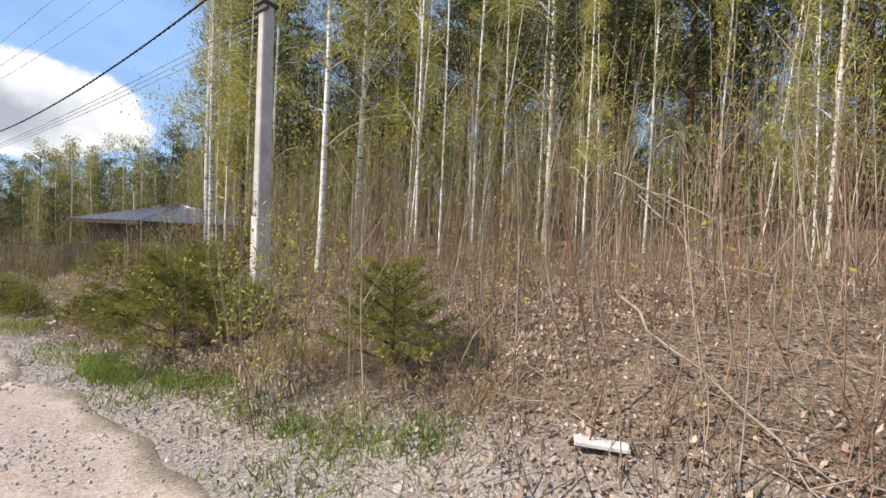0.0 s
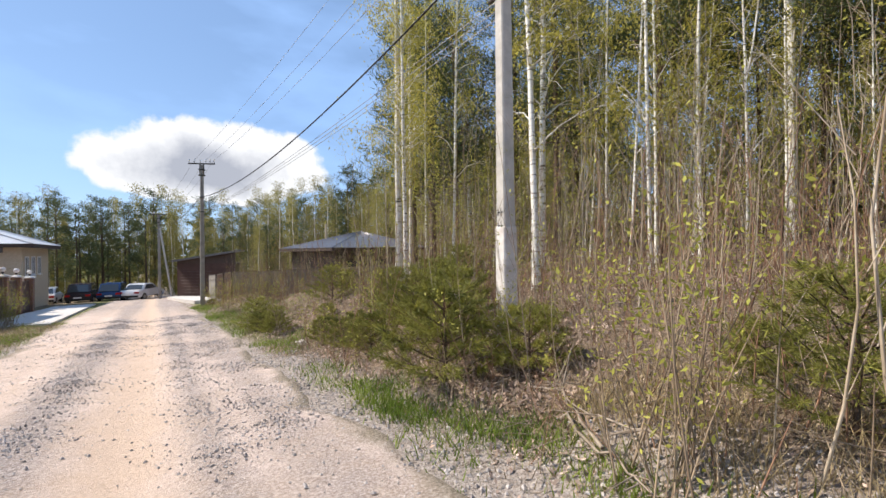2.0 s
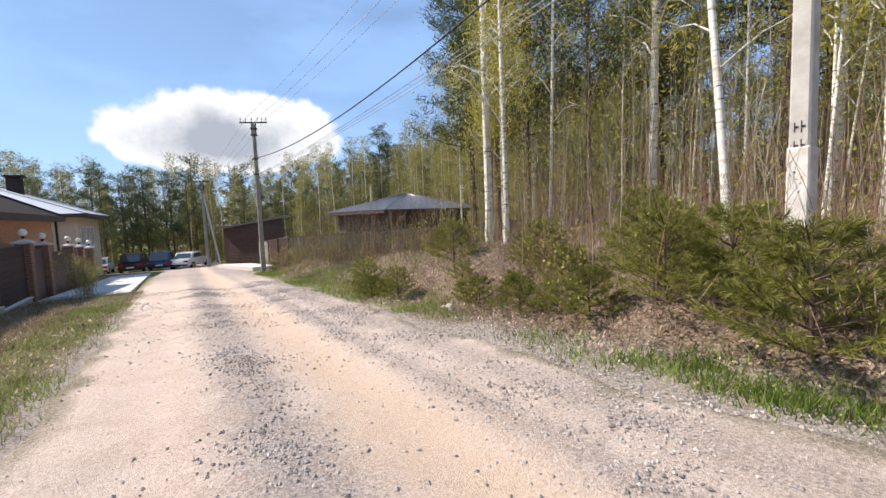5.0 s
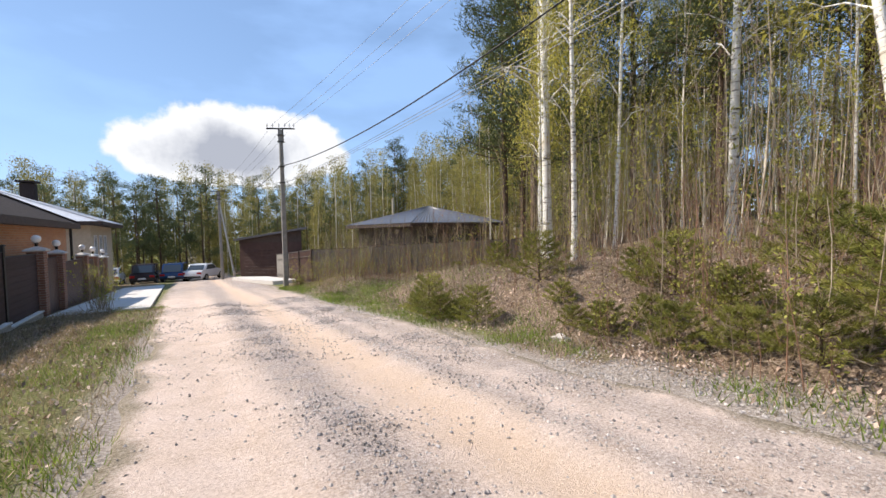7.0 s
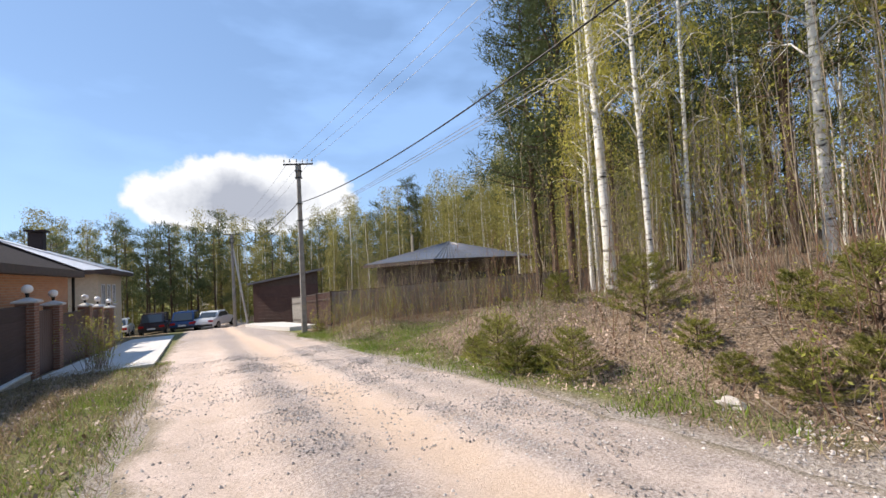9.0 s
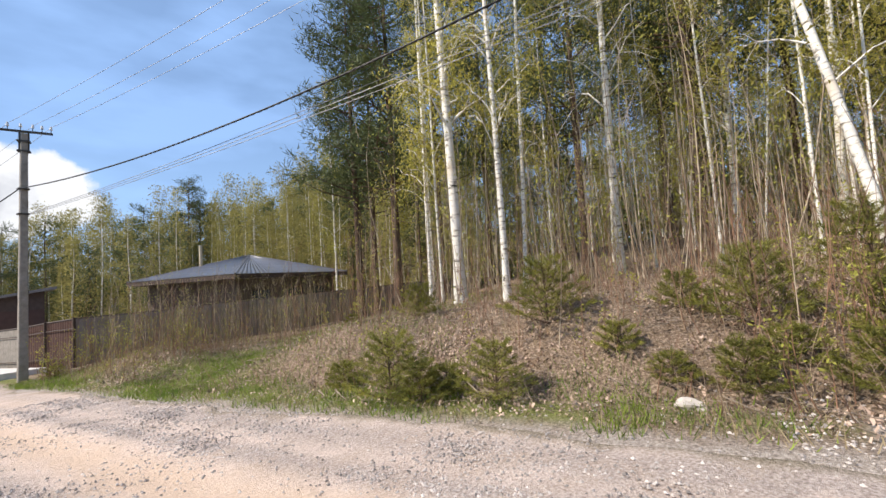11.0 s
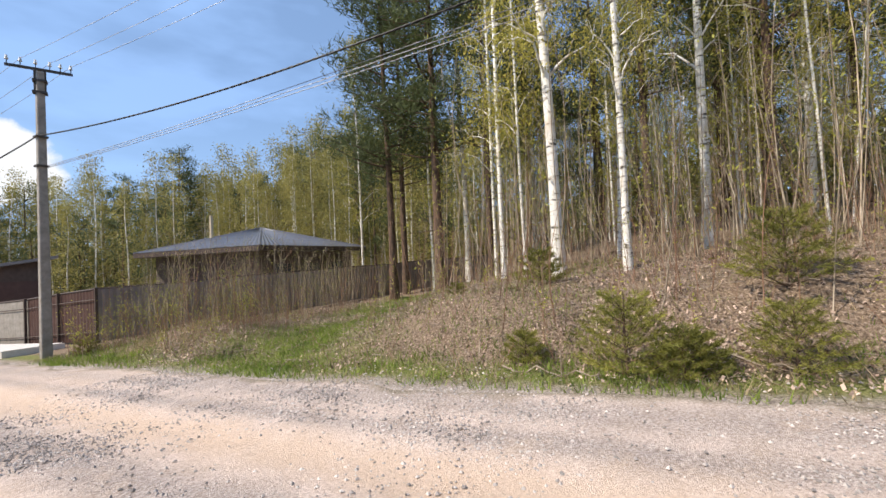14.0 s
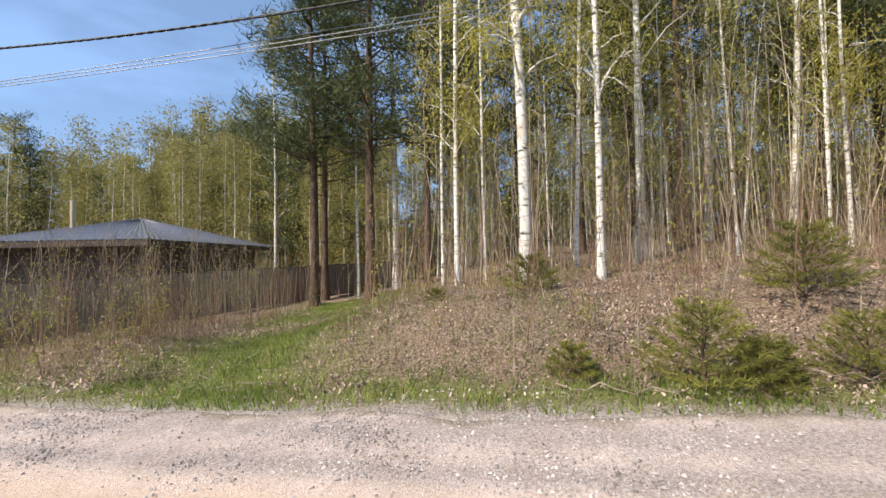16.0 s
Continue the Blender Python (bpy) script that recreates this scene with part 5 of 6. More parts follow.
def undergrowth():
    """Low hazy scrub and dark filler that close the view between the distant trunks."""
    g = np.random.default_rng(88)
    n = 44000
    x, y = np.concatenate((g.uniform(-75, 85, n // 2), g.uniform(44, 56, n // 2))), np.concatenate((g.uniform(66, 94, n // 2), g.uniform(-30, 48, n // 2)))
    z = ground_z(x, y) + 7.5 * g.random(n) ** 1.4
    h, a_ = Heap(), unit(n, g)
    b_ = np.cross(a_, unit(n, g))
    h.chips(np.stack((x, y, z), -1), a_ * 0.4, b_ * 0.32)
    # Dark chips added to stand in for the shade between distant trunks.
    d, m = Heap(), 26000
    x, y = np.concatenate((g.uniform(-75, 85, m // 2), g.uniform(40, 56, m // 2))), np.concatenate((g.uniform(72, 94, m // 2), g.uniform(-30, 48, m // 2)))
    z = ground_z(x, y) + 7.0 * g.random(m) ** 1.2
    a_ = unit(m, g)
    d.chips(np.stack((x, y, z), -1), a_ * 0.55, np.cross(a_, unit(m, g)) * 0.42)
    tagged(new("far_thicket", d.mesh("far_thicket", M["needle"])), "dark needle chips added as shade in the gaps of the distant wood", "scrub", kind="stuff")
    tagged(new("far_scrub", h.mesh("far_scrub", M["far_leaf"])), "hazy olive scrub under the distant trees", "scrub", kind="stuff")


undergrowth()


def sized(pts, lo, hi):
    return [(x, y, g3.uniform(lo, hi)) for x, y in pts]


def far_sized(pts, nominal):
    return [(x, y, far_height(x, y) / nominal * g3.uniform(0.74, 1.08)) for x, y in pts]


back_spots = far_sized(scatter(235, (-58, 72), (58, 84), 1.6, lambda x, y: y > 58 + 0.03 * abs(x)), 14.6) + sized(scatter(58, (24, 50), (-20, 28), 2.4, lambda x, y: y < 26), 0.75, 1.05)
back_spots += sized(scatter(26, (-70, -36), (-20, 60), 3.0, lambda x, y: True), 0.6, 0.8) + sized(scatter(24, (-40, 30), (-45, -26), 3.0, lambda x, y: abs(x) > 3), 0.8, 1.1)
woods("far_birch_wood", far_birch_h, M["birch"], M["far_leaf"], back_spots, "distant birch wood in hazy spring green")
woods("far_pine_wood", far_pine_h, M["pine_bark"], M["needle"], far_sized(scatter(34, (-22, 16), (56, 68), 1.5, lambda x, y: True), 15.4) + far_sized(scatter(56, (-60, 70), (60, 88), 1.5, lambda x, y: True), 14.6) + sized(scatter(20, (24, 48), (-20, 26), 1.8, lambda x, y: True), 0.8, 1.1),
      "distant dark pines among the birches")
for x, y, s in ((-31, 44.5, 1.32), (-33, 47.5, 1.38), (-31, 30, 1.4), (-33.5, 28.0, 1.45)):
    put_tree(slim_birch, int(abs(x)), x, y, x * 40, s)


# ---------------- young pines ----------------
def make_young_pine(h, seed, dense=1.0):
    g = np.random.default_rng(seed)
    stem, needles = Heap(), Heap()
    stem.tube(np.array([[0, 0, -0.1], [0.02 * h, 0, 0.5 * h], [0, 0.01 * h, h]]), [0.022 * h, 0.014 * h, 0.004], 6)
    P, A = [], []
    whorls = max(4, int(h / 0.24))
    for k in range(whorls):
        f = 0.05 + 0.85 * k / whorls
        for i in range(6):
            a = i * 1.047 + k * 0.5 + g.normal() * 0.25
            ln = (0.55 * h * (1 - f) + 0.14) * (0.8 + 0.4 * g.random())
            s = np.linspace(0, 1, 5)[:, None]
            d = np.array([math.cos(a), math.sin(a), 0.25 + 0.5 * f])
            pts = np.array([0.01, 0, f * h]) + d * ln * s + np.array([[0, 0, 0.25 * ln]]) * s ** 2
            stem.tube(pts, 0.009 * (1 - s[:, 0]) + 0.003, 4)
            arms = [pts]
            for side in (-1, 1):
                for b in (2, 3):
                    dd = np.array([d[0] * 0.6 - side * d[1] * 0.7, d[1] * 0.6 + side * d[0] * 0.7, d[2] * 0.8])
                    arms.append(pts[b] + dd * ln * 0.38 * s)
            for arm in arms:
                m = int(46 * dense * (0.5 + ln))
                ff = 0.15 + 0.85 * g.random(m)
                P.append(np.stack([np.interp(ff, np.linspace(0, 1, 5), arm[:, j]) for j in range(3)], -1))
                dv = arm[-1] - arm[0]
                A.append(np.repeat((dv / np.linalg.norm(dv))[None], m, 0))
    m = 60
    P.append(np.stack((g.normal(size=m) * 0.01, g.normal(size=m) * 0.01, h * (0.75 + 0.27 * g.random(m))), -1))
    A.append(np.repeat(np.array([[0, 0, 1.0]]), m, 0))
    P, A = np.concatenate(P), np.concatenate(A)
    n = len(P)
    d = A * 0.8 + unit(n, g) * 0.75
    d /= np.linalg.norm(d, axis=1, keepdims=True)
    ln = 0.055 * (0.7 + 0.6 * g.random((n, 1)))
    b = np.cross(d, unit(n, g))
    b /= np.linalg.norm(b, axis=1, keepdims=True) + 1e-9
    needles.cards(P + d * ln * 0.8, d * ln, b * 0.0045)
    return stem, needles


young = []
for k in range(3):
    ob = new("young_pine")
    tagged(ob, "bushy yellow-green young pine growing at the roadside", "young tree", "young pines along the verge")
    a_, b_ = make_young_pine((1.2, 0.95, 1.6)[k], 5 + k, (1.3, 1.3, 1.15)[k])
    part("stem", a_.mesh("stem", M["pine_bark"], True), None, ob)
    part("needles", b_.mesh("needles", M["young_needle"]), None, ob)
    young.append(ob)
YOUNG = [(3.3, 7.9, 1.0, 0), (4.1, 8.8, 0.95, 0), (3.75, 9.35, 0.75, 2), (3.9, 7.1, 0.8, 1), (4.6, 9.9, 1.0, 0), (3.95, 4.55, 0.68, 2), (4.6, 5.2, 0.55, 1), (3.6, 10.9, 0.6, 1), (2.9, 16.7, 0.62, 2), (2.85, 16.15, 0.5, 0), (3.25, 16.0, 0.5, 1),
         (3.1, 15.2, 0.5, 2), (3.3, 18.0, 0.5, 1), (4.9, 12.4, 0.7, 2), (4.5, 14.95, 0.68, 2), (6.4, 18.6, 0.7, 0), (3.6, 13.3, 0.4, 1), (6.0, 11.0, 0.8, 2), (3.2, 30.4, 0.5, 1), (3.5, 11.6, 0.55, 0), (3.95, 12.2, 0.5, 1), (3.5, 12.65, 0.5, 0), (4.4, 11.3, 0.6, 0), (3.45, 10.2, 0.6, 0), (4.0, 13.9, 0.45, 1), (5.2, 13.2, 0.5, 0), (6.1, 20.4, 0.45, 1)]
for i, (x, y, s, k) in enumerate(YOUNG):
    m = pose(x, y, gz(x, y) - 0.03, 0, 0, 53 * i)
    if young[k].name in used:
        c = copy_thing(young[k], m)
    else:
        used[young[k].name], c = True, young[k]
        c.matrix_basis = m
    c.scale = (s, s, s)


# ---------------- brush: stems, twigs and leaves nobody could count ----------------
def brush(name, count, xr, yr, hr, material, label, seed, density, leaves=None, twigs=3, r=0.008, lean=0.12, leaf=0.05, per=10, extra=None):
    g = np.random.default_rng(seed)
    h, lf = Heap(), Heap()
    made = tries = 0
    spots = extra or []
    while made < count and tries < count * 30:
        tries += 1
        if made < len(spots):
            x, y = spots[made][0] + g.normal() * 0.15, spots[made][1] + g.normal() * 0.15
        else:
            x, y = g.uniform(*xr), g.uniform(*yr)
            if g.random() > density(x, y):
                continue
        made += 1
        ht = g.uniform(*hr) * (0.6 + 0.4 * g.random())
        z = gz(x, y)
        d = np.array([g.normal() * lean, g.normal() * lean, 1.0])
        s = np.linspace(0, 1, 5)[:, None]
        pts = np.array([x, y, z - 0.05]) + d * ht * s + np.array([[g.normal() * 0.05, g.normal() * 0.05, 0]]) * ht * np.sin(s * 3)
        h.tube(pts, r * (0.6 + ht * 0.35) * (1 - 0.85 * s[:, 0]) + 0.0015, 4)
        ends = [pts[3:]]
        for _ in range(twigs):
            q = pts[g.integers(1, 4)] + (pts[1] - pts[0]) * g.random() * 0.8
            l2 = ht * g.uniform(0.12, 0.35)
            a = g.random() * 6.283
            tw = q + np.array([math.cos(a) * 0.5, math.sin(a) * 0.5, 0.8]) * l2 * s[::2]
            h.tube(tw, 0.35 * r * (0.6 + ht * 0.3) * (1 - 0.8 * s[::2, 0]) + 0.001, 3)
            ends.append(tw)
        if leaves:
            k = per
            src = [ends[i] for i in g.integers(0, len(ends), k)]
            c = np.array([e[g.integers(0, len(e))] for e in src]) + g.normal(size=(k, 3)) * 0.07 * ht
            a_ = unit(k, g)
            b_ = np.cross(a_, unit(k, g))
            lf.cards(c, a_ * leaf * (0.5 + g.random((k, 1))), b_ * leaf * 0.6)
    ob = tagged(new(name, h.mesh(name, material, True)), label, "brush", kind="stuff")
    if leaves:
        part("leaves", lf.mesh("leaves", leaves), None, ob)
    return ob


def bank(x, y):
    t = 1.0 if x > 3.0 else max(0.0, (x - 2.4) / 0.6) * 0.6
    if abs(y - 23.3 - 0.28 * (x - 3)) < 1.5:
        t *= 0.04
    return t


def sparse(x, y):
    """The bank, thinner where leaf litter and grass lie open beside the cart track."""
    return bank(x, y) * ((0.42 if y < 20 else 0.18) if 13.5 < y < 26 and x < 8 else 1.0)


def fresh(x, y):
    return bank(x, y) * (1.0 if y < 13 or y > 25 else 0.35)


brush("sapling_stems", 430, (3.3, 14), (0, 31), (1.2, 3.6), M["grey_bark"], "thicket of thin pale sapling stems", 1, fresh, M["leaf2"], 5, 0.0042, 0.07, 0.02, 34)
brush("red_saplings", 1250, (3.8, 16), (-6, 31), (1.0, 3.0), M["red_bark"], "thicket of thin reddish-brown sapling stems", 2, fresh, None, 5, 0.0042, 0.09)
brush("dense_poles", 900, (8, 25), (-12, 29), (3.0, 8.5), M["grey_bark"], "crowd of slender bare young trunks", 3, lambda x, y: bank(x, y) * float(wood(x, y)), M["leaf2"], 5, 0.0055, 0.05, 0.05, 40)
brush("dry_stalks", 1700, (2.5, 11), (0, 31), (0.3, 1.1), M["dry"], "dry grass stalks and thin dead twigs", 4, sparse, None, 2, 0.004, 0.25)
brush("low_twigs", 1100, (2.7, 9), (0, 31), (0.25, 0.8), M["red_bark"], "low tangle of brown twigs", 5, sparse, None, 3, 0.005, 0.45)
brush("leafy_shoots", 260, (2.9, 8), (3.5, 31), (0.6, 1.8), M["red_bark"], "leafy green shoots in the brush", 6, fresh, M["leaf2"], 4, 0.005, 0.15, 0.024, 36,
      [(3.0, 30.5)] * 12 + [(3.6, 29.8)] * 12 + [(4.2, 28.6)] * 10 + [(5.0, 26.3)] * 14 + [(4.1, 11.6)] * 10)
brush("fence_saplings", 150, (4, 13), (25.6, 30.6), (1.6, 4.2), M["grey_bark"], "slender pale saplings before the grey fence", 15, lambda x, y: float(y > 25.6 + 0.28 * (x - 3) * 0.6 and y < 32.6 - 0.21 * (x - 4.6)), M["leaf2"], 6, 0.0045, 0.07, 0.022, 22)
brush("yellow_shrub", 24, (3, 3.2), (5, 5.2), (1.3, 2.3), M["dry"], "upright shrub of pale stems with fresh yellow-green leaves", 14, lambda x, y: 1.0, M["leaf2"], 4, 0.005, 0.2, 0.022, 46, [(3.1, 5.15)] * 24)
brush("pale_stems", 22, (4.4, 9), (2.5, 9), (2.2, 3.8), M["grey_bark"], "pale slender saplings standing close by the road", 17, lambda x, y: 1.0, M["leaf2"], 5, 0.0058, 0.05, 0.014, 26,
      [(3.88, 3.22), (4.36, 3.98), (4.45, 4.1), (3.4, 4.27), (3.45, 4.35), (5.2, 3.4), (5.6, 4.3)])
brush("willow_shrub", 46, (-4.1, -3.9), (25.9, 26.1), (1.2, 2.1), M["dry"], "bushy willow shrub of upright yellow-green shoots", 9, lambda x, y: 1.0, M["leaf2"], 3, 0.005, 0.22, 0.03, 26, [(-4.05, 26.0)] * 46)


# ---------------- grass, fallen leaves, gravel ----------------
def blades(name, spots, hgt, material, label, seed, wide=0.006):
    g = np.random.default_rng(seed)
    p = np.asarray(spots)
    n = len(p)
    z = ground_z(p[:, 0], p[:, 1])
    base = np.stack((p[:, 0], p[:, 1], z - 0.01), -1)
    h_ = hgt * (0.4 + 0.9 * g.random((n, 1)))
    a = g.random(n) * 6.283
    side = np.stack((np.cos(a), np.sin(a), 0 * a), -1) * wide
    bend = g.normal(size=(n, 3)) * 0.45 * h_
    bend[:, 2] = 0
    tip = base + bend + np.array([[0, 0, 1.0]]) * h_
    v = np.stack((base - side, base + side, tip), 1).reshape(-1, 3)
    return tagged(new(name, fast_mesh(name, v, np.arange(n * 3).reshape(-1, 3), material)), label, "grass", kind="stuff")


def field(n, xr, yr, ok, seed):
    g = np.random.default_rng(seed)
    x, y = g.uniform(*xr, n), g.uniform(*yr, n)
    keep = g.random(n) < ok(x, y)
    return np.stack((x[keep], y[keep]), -1)


def green_right(x, y):
    patch = np.clip(0.5 + 1.6 * wob(x, y, 1.7, 0.4) + 0.8 * wob(x, y, 4.1), 0, 1)
    strip = np.where(y > 13.5, np.exp(-((x - 2.95) / 0.75) ** 2), np.exp(-((x - 2.75) / 0.42) ** 2) * 0.75) * patch
    track = np.exp(-((y - 22.8 - 0.28 * (x - 3)) / 2.2) ** 2) * np.clip(0.8 + 0.8 * wob(x, y, 1.1, 2.0), 0.25, 1) * (x < 16)
    meadow = 0.42 * np.clip(0.4 + wob(x, y, 0.9, 4.0), 0, 1) * step(15, 18, y) * step(12, 7, x)
    return np.where(x < 2.15, 0, np.maximum(np.maximum(strip, track), meadow))


def green_left(x, y):
    return np.clip(0.4 + 1.1 * wob(x, y, 1.3, 1.4), 0.03, 1) * step(-3.95, -3.2, x) * step(-2.1, -2.5, x)


clumps = [(2.62, 7.95), (2.75, 7.5), (2.93, 6.95), (3.0, 6.5), (3.07, 6.15), (2.93, 5.45), (3.08, 4.2), (2.95, 4.7), (3.25, 3.6), (2.65, 8.4), (2.9, 8.6), (3.1, 16.7), (2.63, 27.5), (3.05, 16.0), (2.7, 9.0), (2.65, 7.8), (2.6, 30.8), (2.3, 29.6), (2.7, 28.2)]
gc = np.random.default_rng(12)
tuft = np.concatenate([np.array(c) + gc.normal(size=(330, 2)) * np.array([[0.13, 0.2]]) for c in clumps])
blades("grass", np.concatenate((field(330000, (2.1, 16), (0, 32), green_right, 21), tuft)), 0.115, M["grass"], "patches of fresh green verge grass", 22, 0.0075)
blades("verge_grass", field(60000, (-4.6, -2.1), (2, 26), green_left, 23), 0.10, M["grass"], "short green grass before the dark fence", 24, 0.006)
blades("dry_grass", np.concatenate((field(85000, (2.3, 12), (0, 32), lambda x, y: 0.25 + 0.5 * np.clip(wob(x, y, 1.9, 3.0), 0, 1), 25), field(40000, (-5.1, -2.3), (2, 26), lambda x, y: 0.35 + 0.5 * (x < -3.4), 26))),
       0.15, M["straw"], "dry yellowed grass", 27, 0.005)


gs = np.random.default_rng(55)
tussocks = [(3.5, 5.9), (3.63, 5.95), (3.5, 5.5), (3.75, 5.2), (3.4, 5.0), (3.3, 4.3), (3.9, 4.5), (4.2, 5.6), (4.3, 3.9), (3.7, 3.4), (3.6, 26.4), (4.2, 27.0), (3.3, 27.6), (5.0, 27.4)]
blades("straw_tussocks", np.concatenate([np.array(c) + gs.normal(size=(220, 2)) * 0.2 for c in tussocks]), 0.24, M["straw"], "matted tussocks of long dry straw", 56, 0.0045)


def litter(n, xr, yr, ok, seed, size):
    p = field(n, xr, yr, ok, seed)
    g = np.random.default_rng(seed + 1)
    k = len(p)
    c = np.stack((p[:, 0], p[:, 1], ground_z(p[:, 0], p[:, 1]) + 0.012 + 0.05 * g.random(k) ** 2), -1)
    a = g.random(k) * 6.283
    tilt = g.normal(size=(k, 2)) * 0.75
    al = np.stack((np.cos(a), np.sin(a), tilt[:, 0]), -1)
    ac = np.stack((-np.sin(a), np.cos(a), tilt[:, 1]), -1)
    s = size * (0.5 + g.random((k, 1)))
    h = Heap()
    h.cards(c, al * s, ac * s * 0.7)
    return h


h_ = litter(300000, (2.3, 12), (-0.5, 32), lambda x, y: np.clip(0.35 + 0.7 * wob(x, y, 1.2, 5.0), 0.12, 1) * step(2.3, 3.2, x) * (1 - 0.85 * green_right(x, y)), 31, 0.0185)
tagged(new("leaf_litter", h_.mesh("leaf_litter", M["litter"])), "brown fallen leaves carpeting the bank", "leaves", kind="stuff")


def stones(n, xr, yr, ok, seed, size, zfn, name, label):
    p = field(n, xr, yr, ok, seed)
    g = np.random.default_rng(seed + 3)
    k = len(p)
    s = size * (0.35 + g.random(k) ** 3 * 1.9)
    o = np.array([[1, 0, 0], [-1, 0, 0], [0, 1, 0], [0, -1, 0], [0, 0, 0.75], [0, 0, -0.75]])
    f = np.array([[0, 2, 4], [2, 1, 4], [1, 3, 4], [3, 0, 4], [2, 0, 5], [1, 2, 5], [3, 1, 5], [0, 3, 5]])
    jit = 0.65 + 0.7 * g.random((k, 6, 1))
    a = g.random(k) * 6.283
    R = np.stack((np.stack((np.cos(a), -np.sin(a), 0 * a), -1), np.stack((np.sin(a), np.cos(a), 0 * a), -1), np.stack((0 * a, 0 * a, 1 + 0 * a), -1)), 1)
    v = np.einsum("kij,kvj->kvi", R, o[None] * jit) * s[:, None, None] + np.stack((p[:, 0], p[:, 1], zfn(p[:, 0], p[:, 1]) + s * 0.3), -1)[:, None]
    faces = (f[None] + (np.arange(k) * 6)[:, None, None]).reshape(-1, 3)
    return tagged(new(name, fast_mesh(name, v.reshape(-1, 3), faces, M["stone"])), label, "gravel", kind="stuff")


def road_top(x, y):
    rut = -0.035 * np.exp(-((x - 0.3) / 0.33) ** 2) - 0.03 * np.exp(-((x + 1.4) / 0.35) ** 2) + 0.025 * np.exp(-((x + 0.55) / 0.4) ** 2)
    return road_z(y) + 0.012 + rut


def gravelly(x, y):
    bands = 0.08 + 0.16 * step(13, 17, y) + 0.95 * np.exp(-((x + 0.55) / 0.33) ** 2) + 0.7 * np.exp(-((x - 0.92) / 0.2) ** 2) + 0.8 * np.exp(-((x - 1.6) / 0.35) ** 2)
    return np.clip(bands * np.clip(0.5 + wob(x, y, 1.9, 0.3), 0.1, 1), 0, 1)


stones(170000, (-2.25, 2.15), (2.2, 25), gravelly, 41, 0.0085, road_top, "gravel", "loose grey gravel along the road")
stones(40000, (2.0, 3.7), (0.2, 28), lambda x, y: np.where(y < 12.5, 0.62, 0.1) * np.where((x < 3.1) | (y < 6), 1.0, 0.1), 44, 0.011, ground_z, "verge_stones", "grey gravel strewn along the verge")


def twigs(n, seed):
    """Thin pale sticks and stems lying every way on the bank."""
    p = field(n, (2.4, 9), (-0.5, 31), lambda x, y: step(2.4, 3.2, x) * (1 - 0.9 * green_right(x, y)), seed)
    g = np.random.default_rng(seed)
    h = Heap()
    for x, y in p:
        ln, a = g.uniform(0.15, 0.7), g.random() * 6.283
        q = np.array([x, y, gz(x, y) + 0.02 + 0.1 * g.random() ** 2])
        d = np.array([math.cos(a), math.sin(a), g.normal() * 0.15]) * ln
        h.tube(np.array([q - d / 2, q + np.array([0, 0, 0.02 * g.normal()]), q + d / 2]), np.array([0.005, 0.004, 0.002]) * g.uniform(0.6, 1.5), 3)
    tagged(new("fallen_twigs", h.mesh("fallen_twigs", M["dead"], True)), "pale dead twigs strewn over the bank", "twigs", kind="stuff")


twigs(5200, 77)
tuft_l = litter(26000, (-5.0, -2.5), (3, 26), lambda x, y: 0.25 + 0.6 * (x < -3.5), 81, 0.02)
tagged(new("verge_leaves", tuft_l.mesh("verge_leaves", M["litter"])), "dead leaves in the grass before the dark fence", "leaves", kind="stuff")


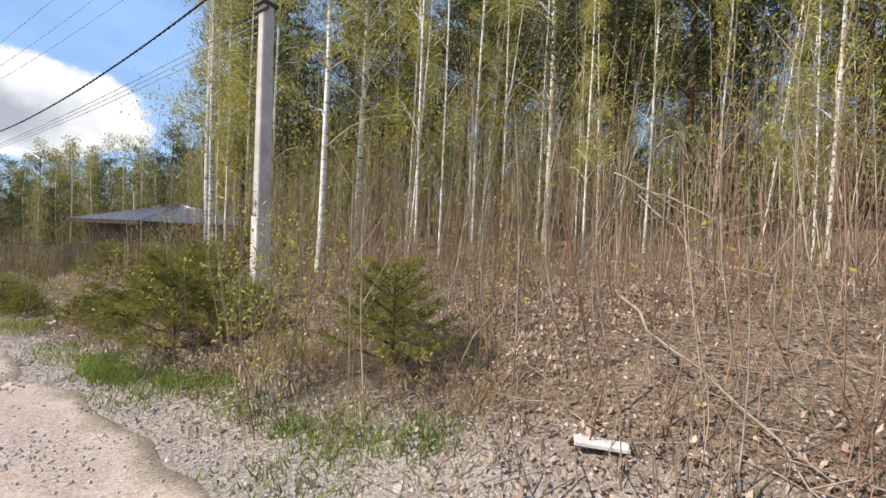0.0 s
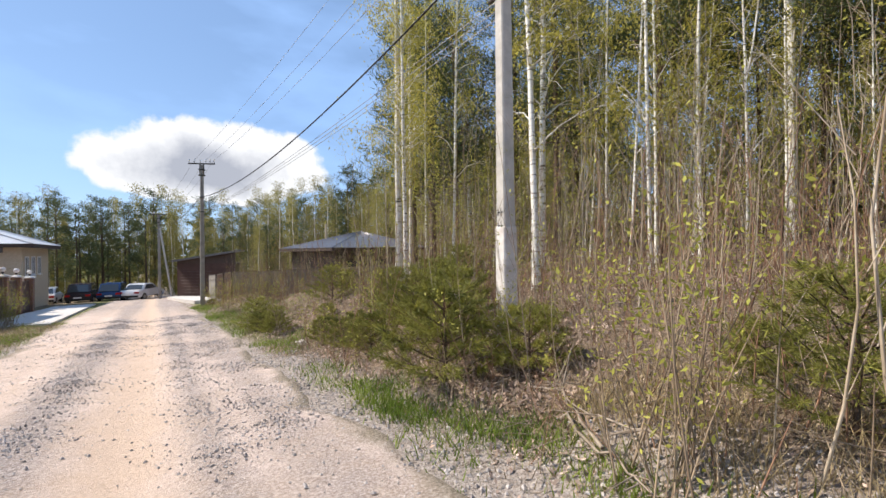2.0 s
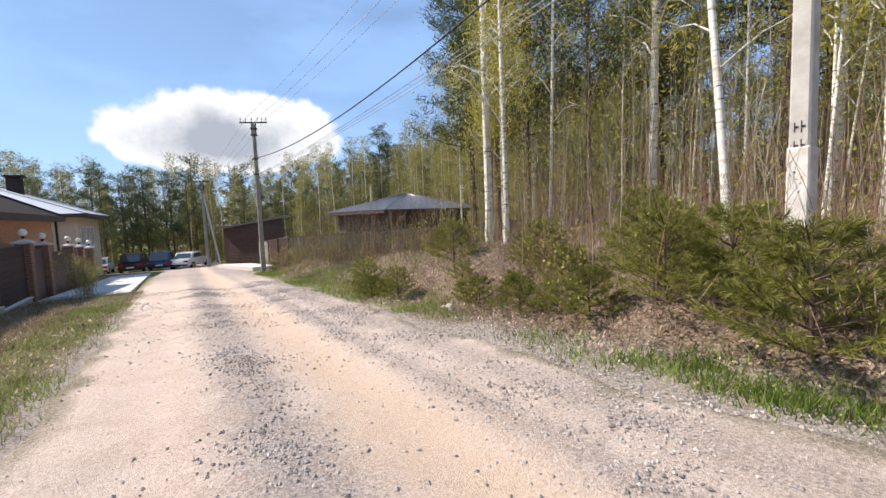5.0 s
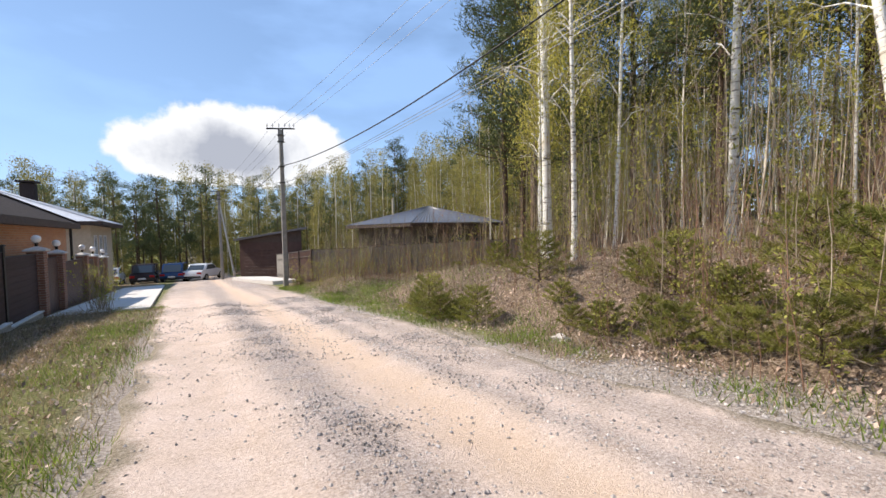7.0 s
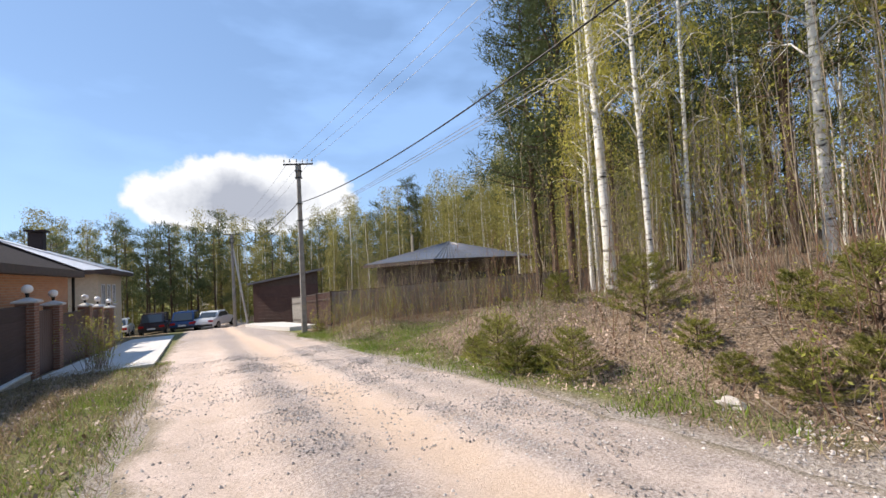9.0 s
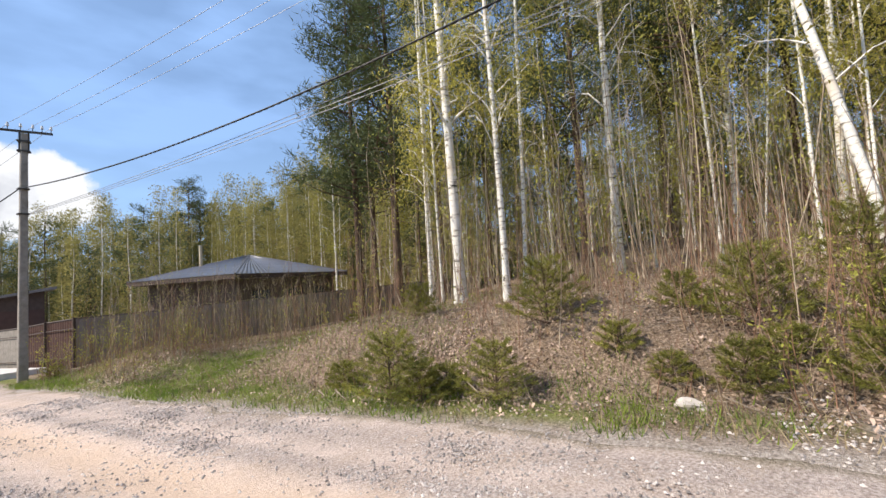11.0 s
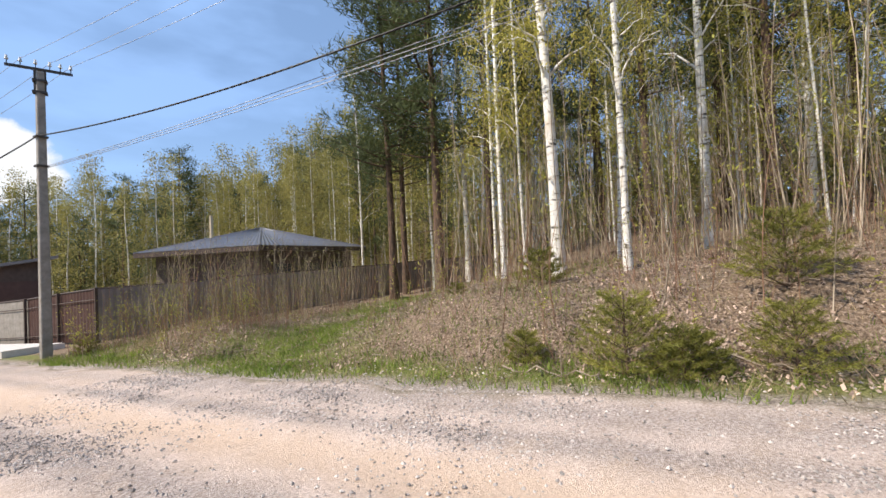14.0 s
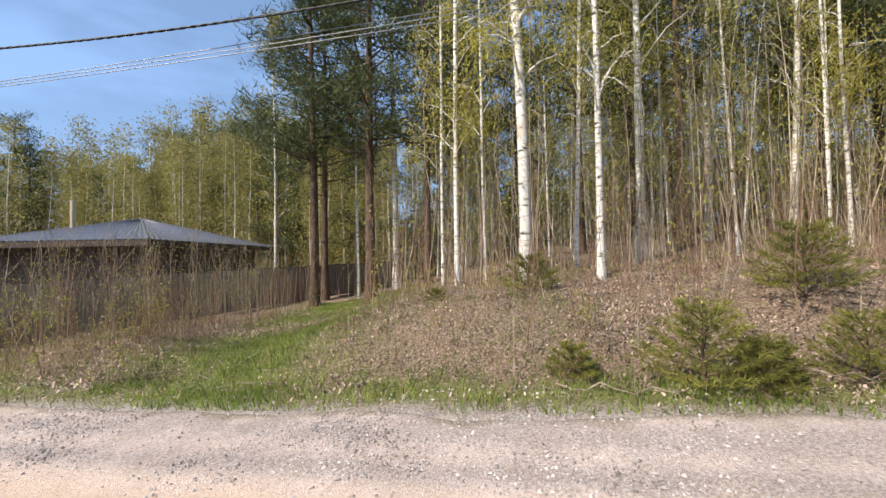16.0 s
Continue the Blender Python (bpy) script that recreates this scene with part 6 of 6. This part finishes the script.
# ---------------- single things on the ground ----------------
def rock(x, y, s, label, seed):
    bm = bmesh.new()
    bmesh.ops.create_icosphere(bm, subdivisions=3, radius=1)
    for v in bm.verts:
        n = noise.noise(v.co * 1.3 + Vector((seed, 0, 0))) * 0.4 + noise.noise(v.co * 3.1 + Vector((0, seed, 0))) * 0.15
        v.co = v.co * (1 + n)
        v.co = Vector((v.co.x * s, v.co.y * s * 1.2, v.co.z * s * 0.62))
    me = bpy.data.meshes.new("rock")
    bm.to_mesh(me)
    bm.free()
    me.materials.append(M["boulder"])
    ob = tagged(new("rock", me), label, "stone")
    ob.location = (x, y, gz(x, y) + s * 0.1)


rock(3.16, 13.15, 0.12, "pale boulder on the roadside verge", 3)
rock(2.85, 3.45, 0.035, "small pale stone in the verge", 5)


def fallen(x0, y0, x1, y1, z0, z1, r, seed, name="fallen_branch"):
    g = np.random.default_rng(seed)
    h = Heap()
    s = np.linspace(0, 1, 9)[:, None]
    a, b = np.array([x0, y0, gz(x0, y0) + z0]), np.array([x1, y1, gz(x1, y1) + z1])
    pts = a + (b - a) * s + g.normal(size=(9, 3)) * 0.03
    h.tube(pts, r * (1 - 0.75 * s[:, 0]) + 0.002, 6)
    for k in range(5):
        q = pts[g.integers(3, 8)]
        d = (b - a) * 0.22 + g.normal(size=3) * 0.18 * np.linalg.norm(b - a)
        h.tube(q + d * s[::3], r * 0.35 * (1 - 0.8 * s[::3, 0]) + 0.002, 4)
    tagged(new(name, h.mesh(name, M["dead"], True)), "bare dead branch lying in the brush", "branch", "dead branches")


for i, q in enumerate(((4.6, 2.6, 3.4, 1.3, 0.5, 0.02, 0.011), (6.6, 3.2, 6.0, 1.8, 1.6, 0.9, 0.012), (3.1, 5.7, 3.5, 6.5, 0.1, 0.12, 0.014), (3.3, 16.0, 3.0, 15.1, 0.15, 0.05, 0.009),
                        (3.3, 6.2, 2.9, 5.2, 0.05, 0.1, 0.014), (3.0, 18.2, 2.7, 16.9, 0.03, 0.06, 0.012), (7.2, 3.0, 6.1, 1.9, 1.4, 0.4, 0.011), (3.3, 5.1, 3.2, 6.1, 0.1, 0.25, 0.012))):
    fallen(*q, 60 + i)
bm_ = boxed(-0.16, 0.16, -0.05, 0.05, 0, 0.03, bevel=0.005)
bl = thing("wood_offcut", (3.53, 2.42, gz(3.53, 2.42) + 0.03), "short pale sawn wood offcut on the verge", "wood", rz=-70)
part("piece", bm_, M["apron"], bl)
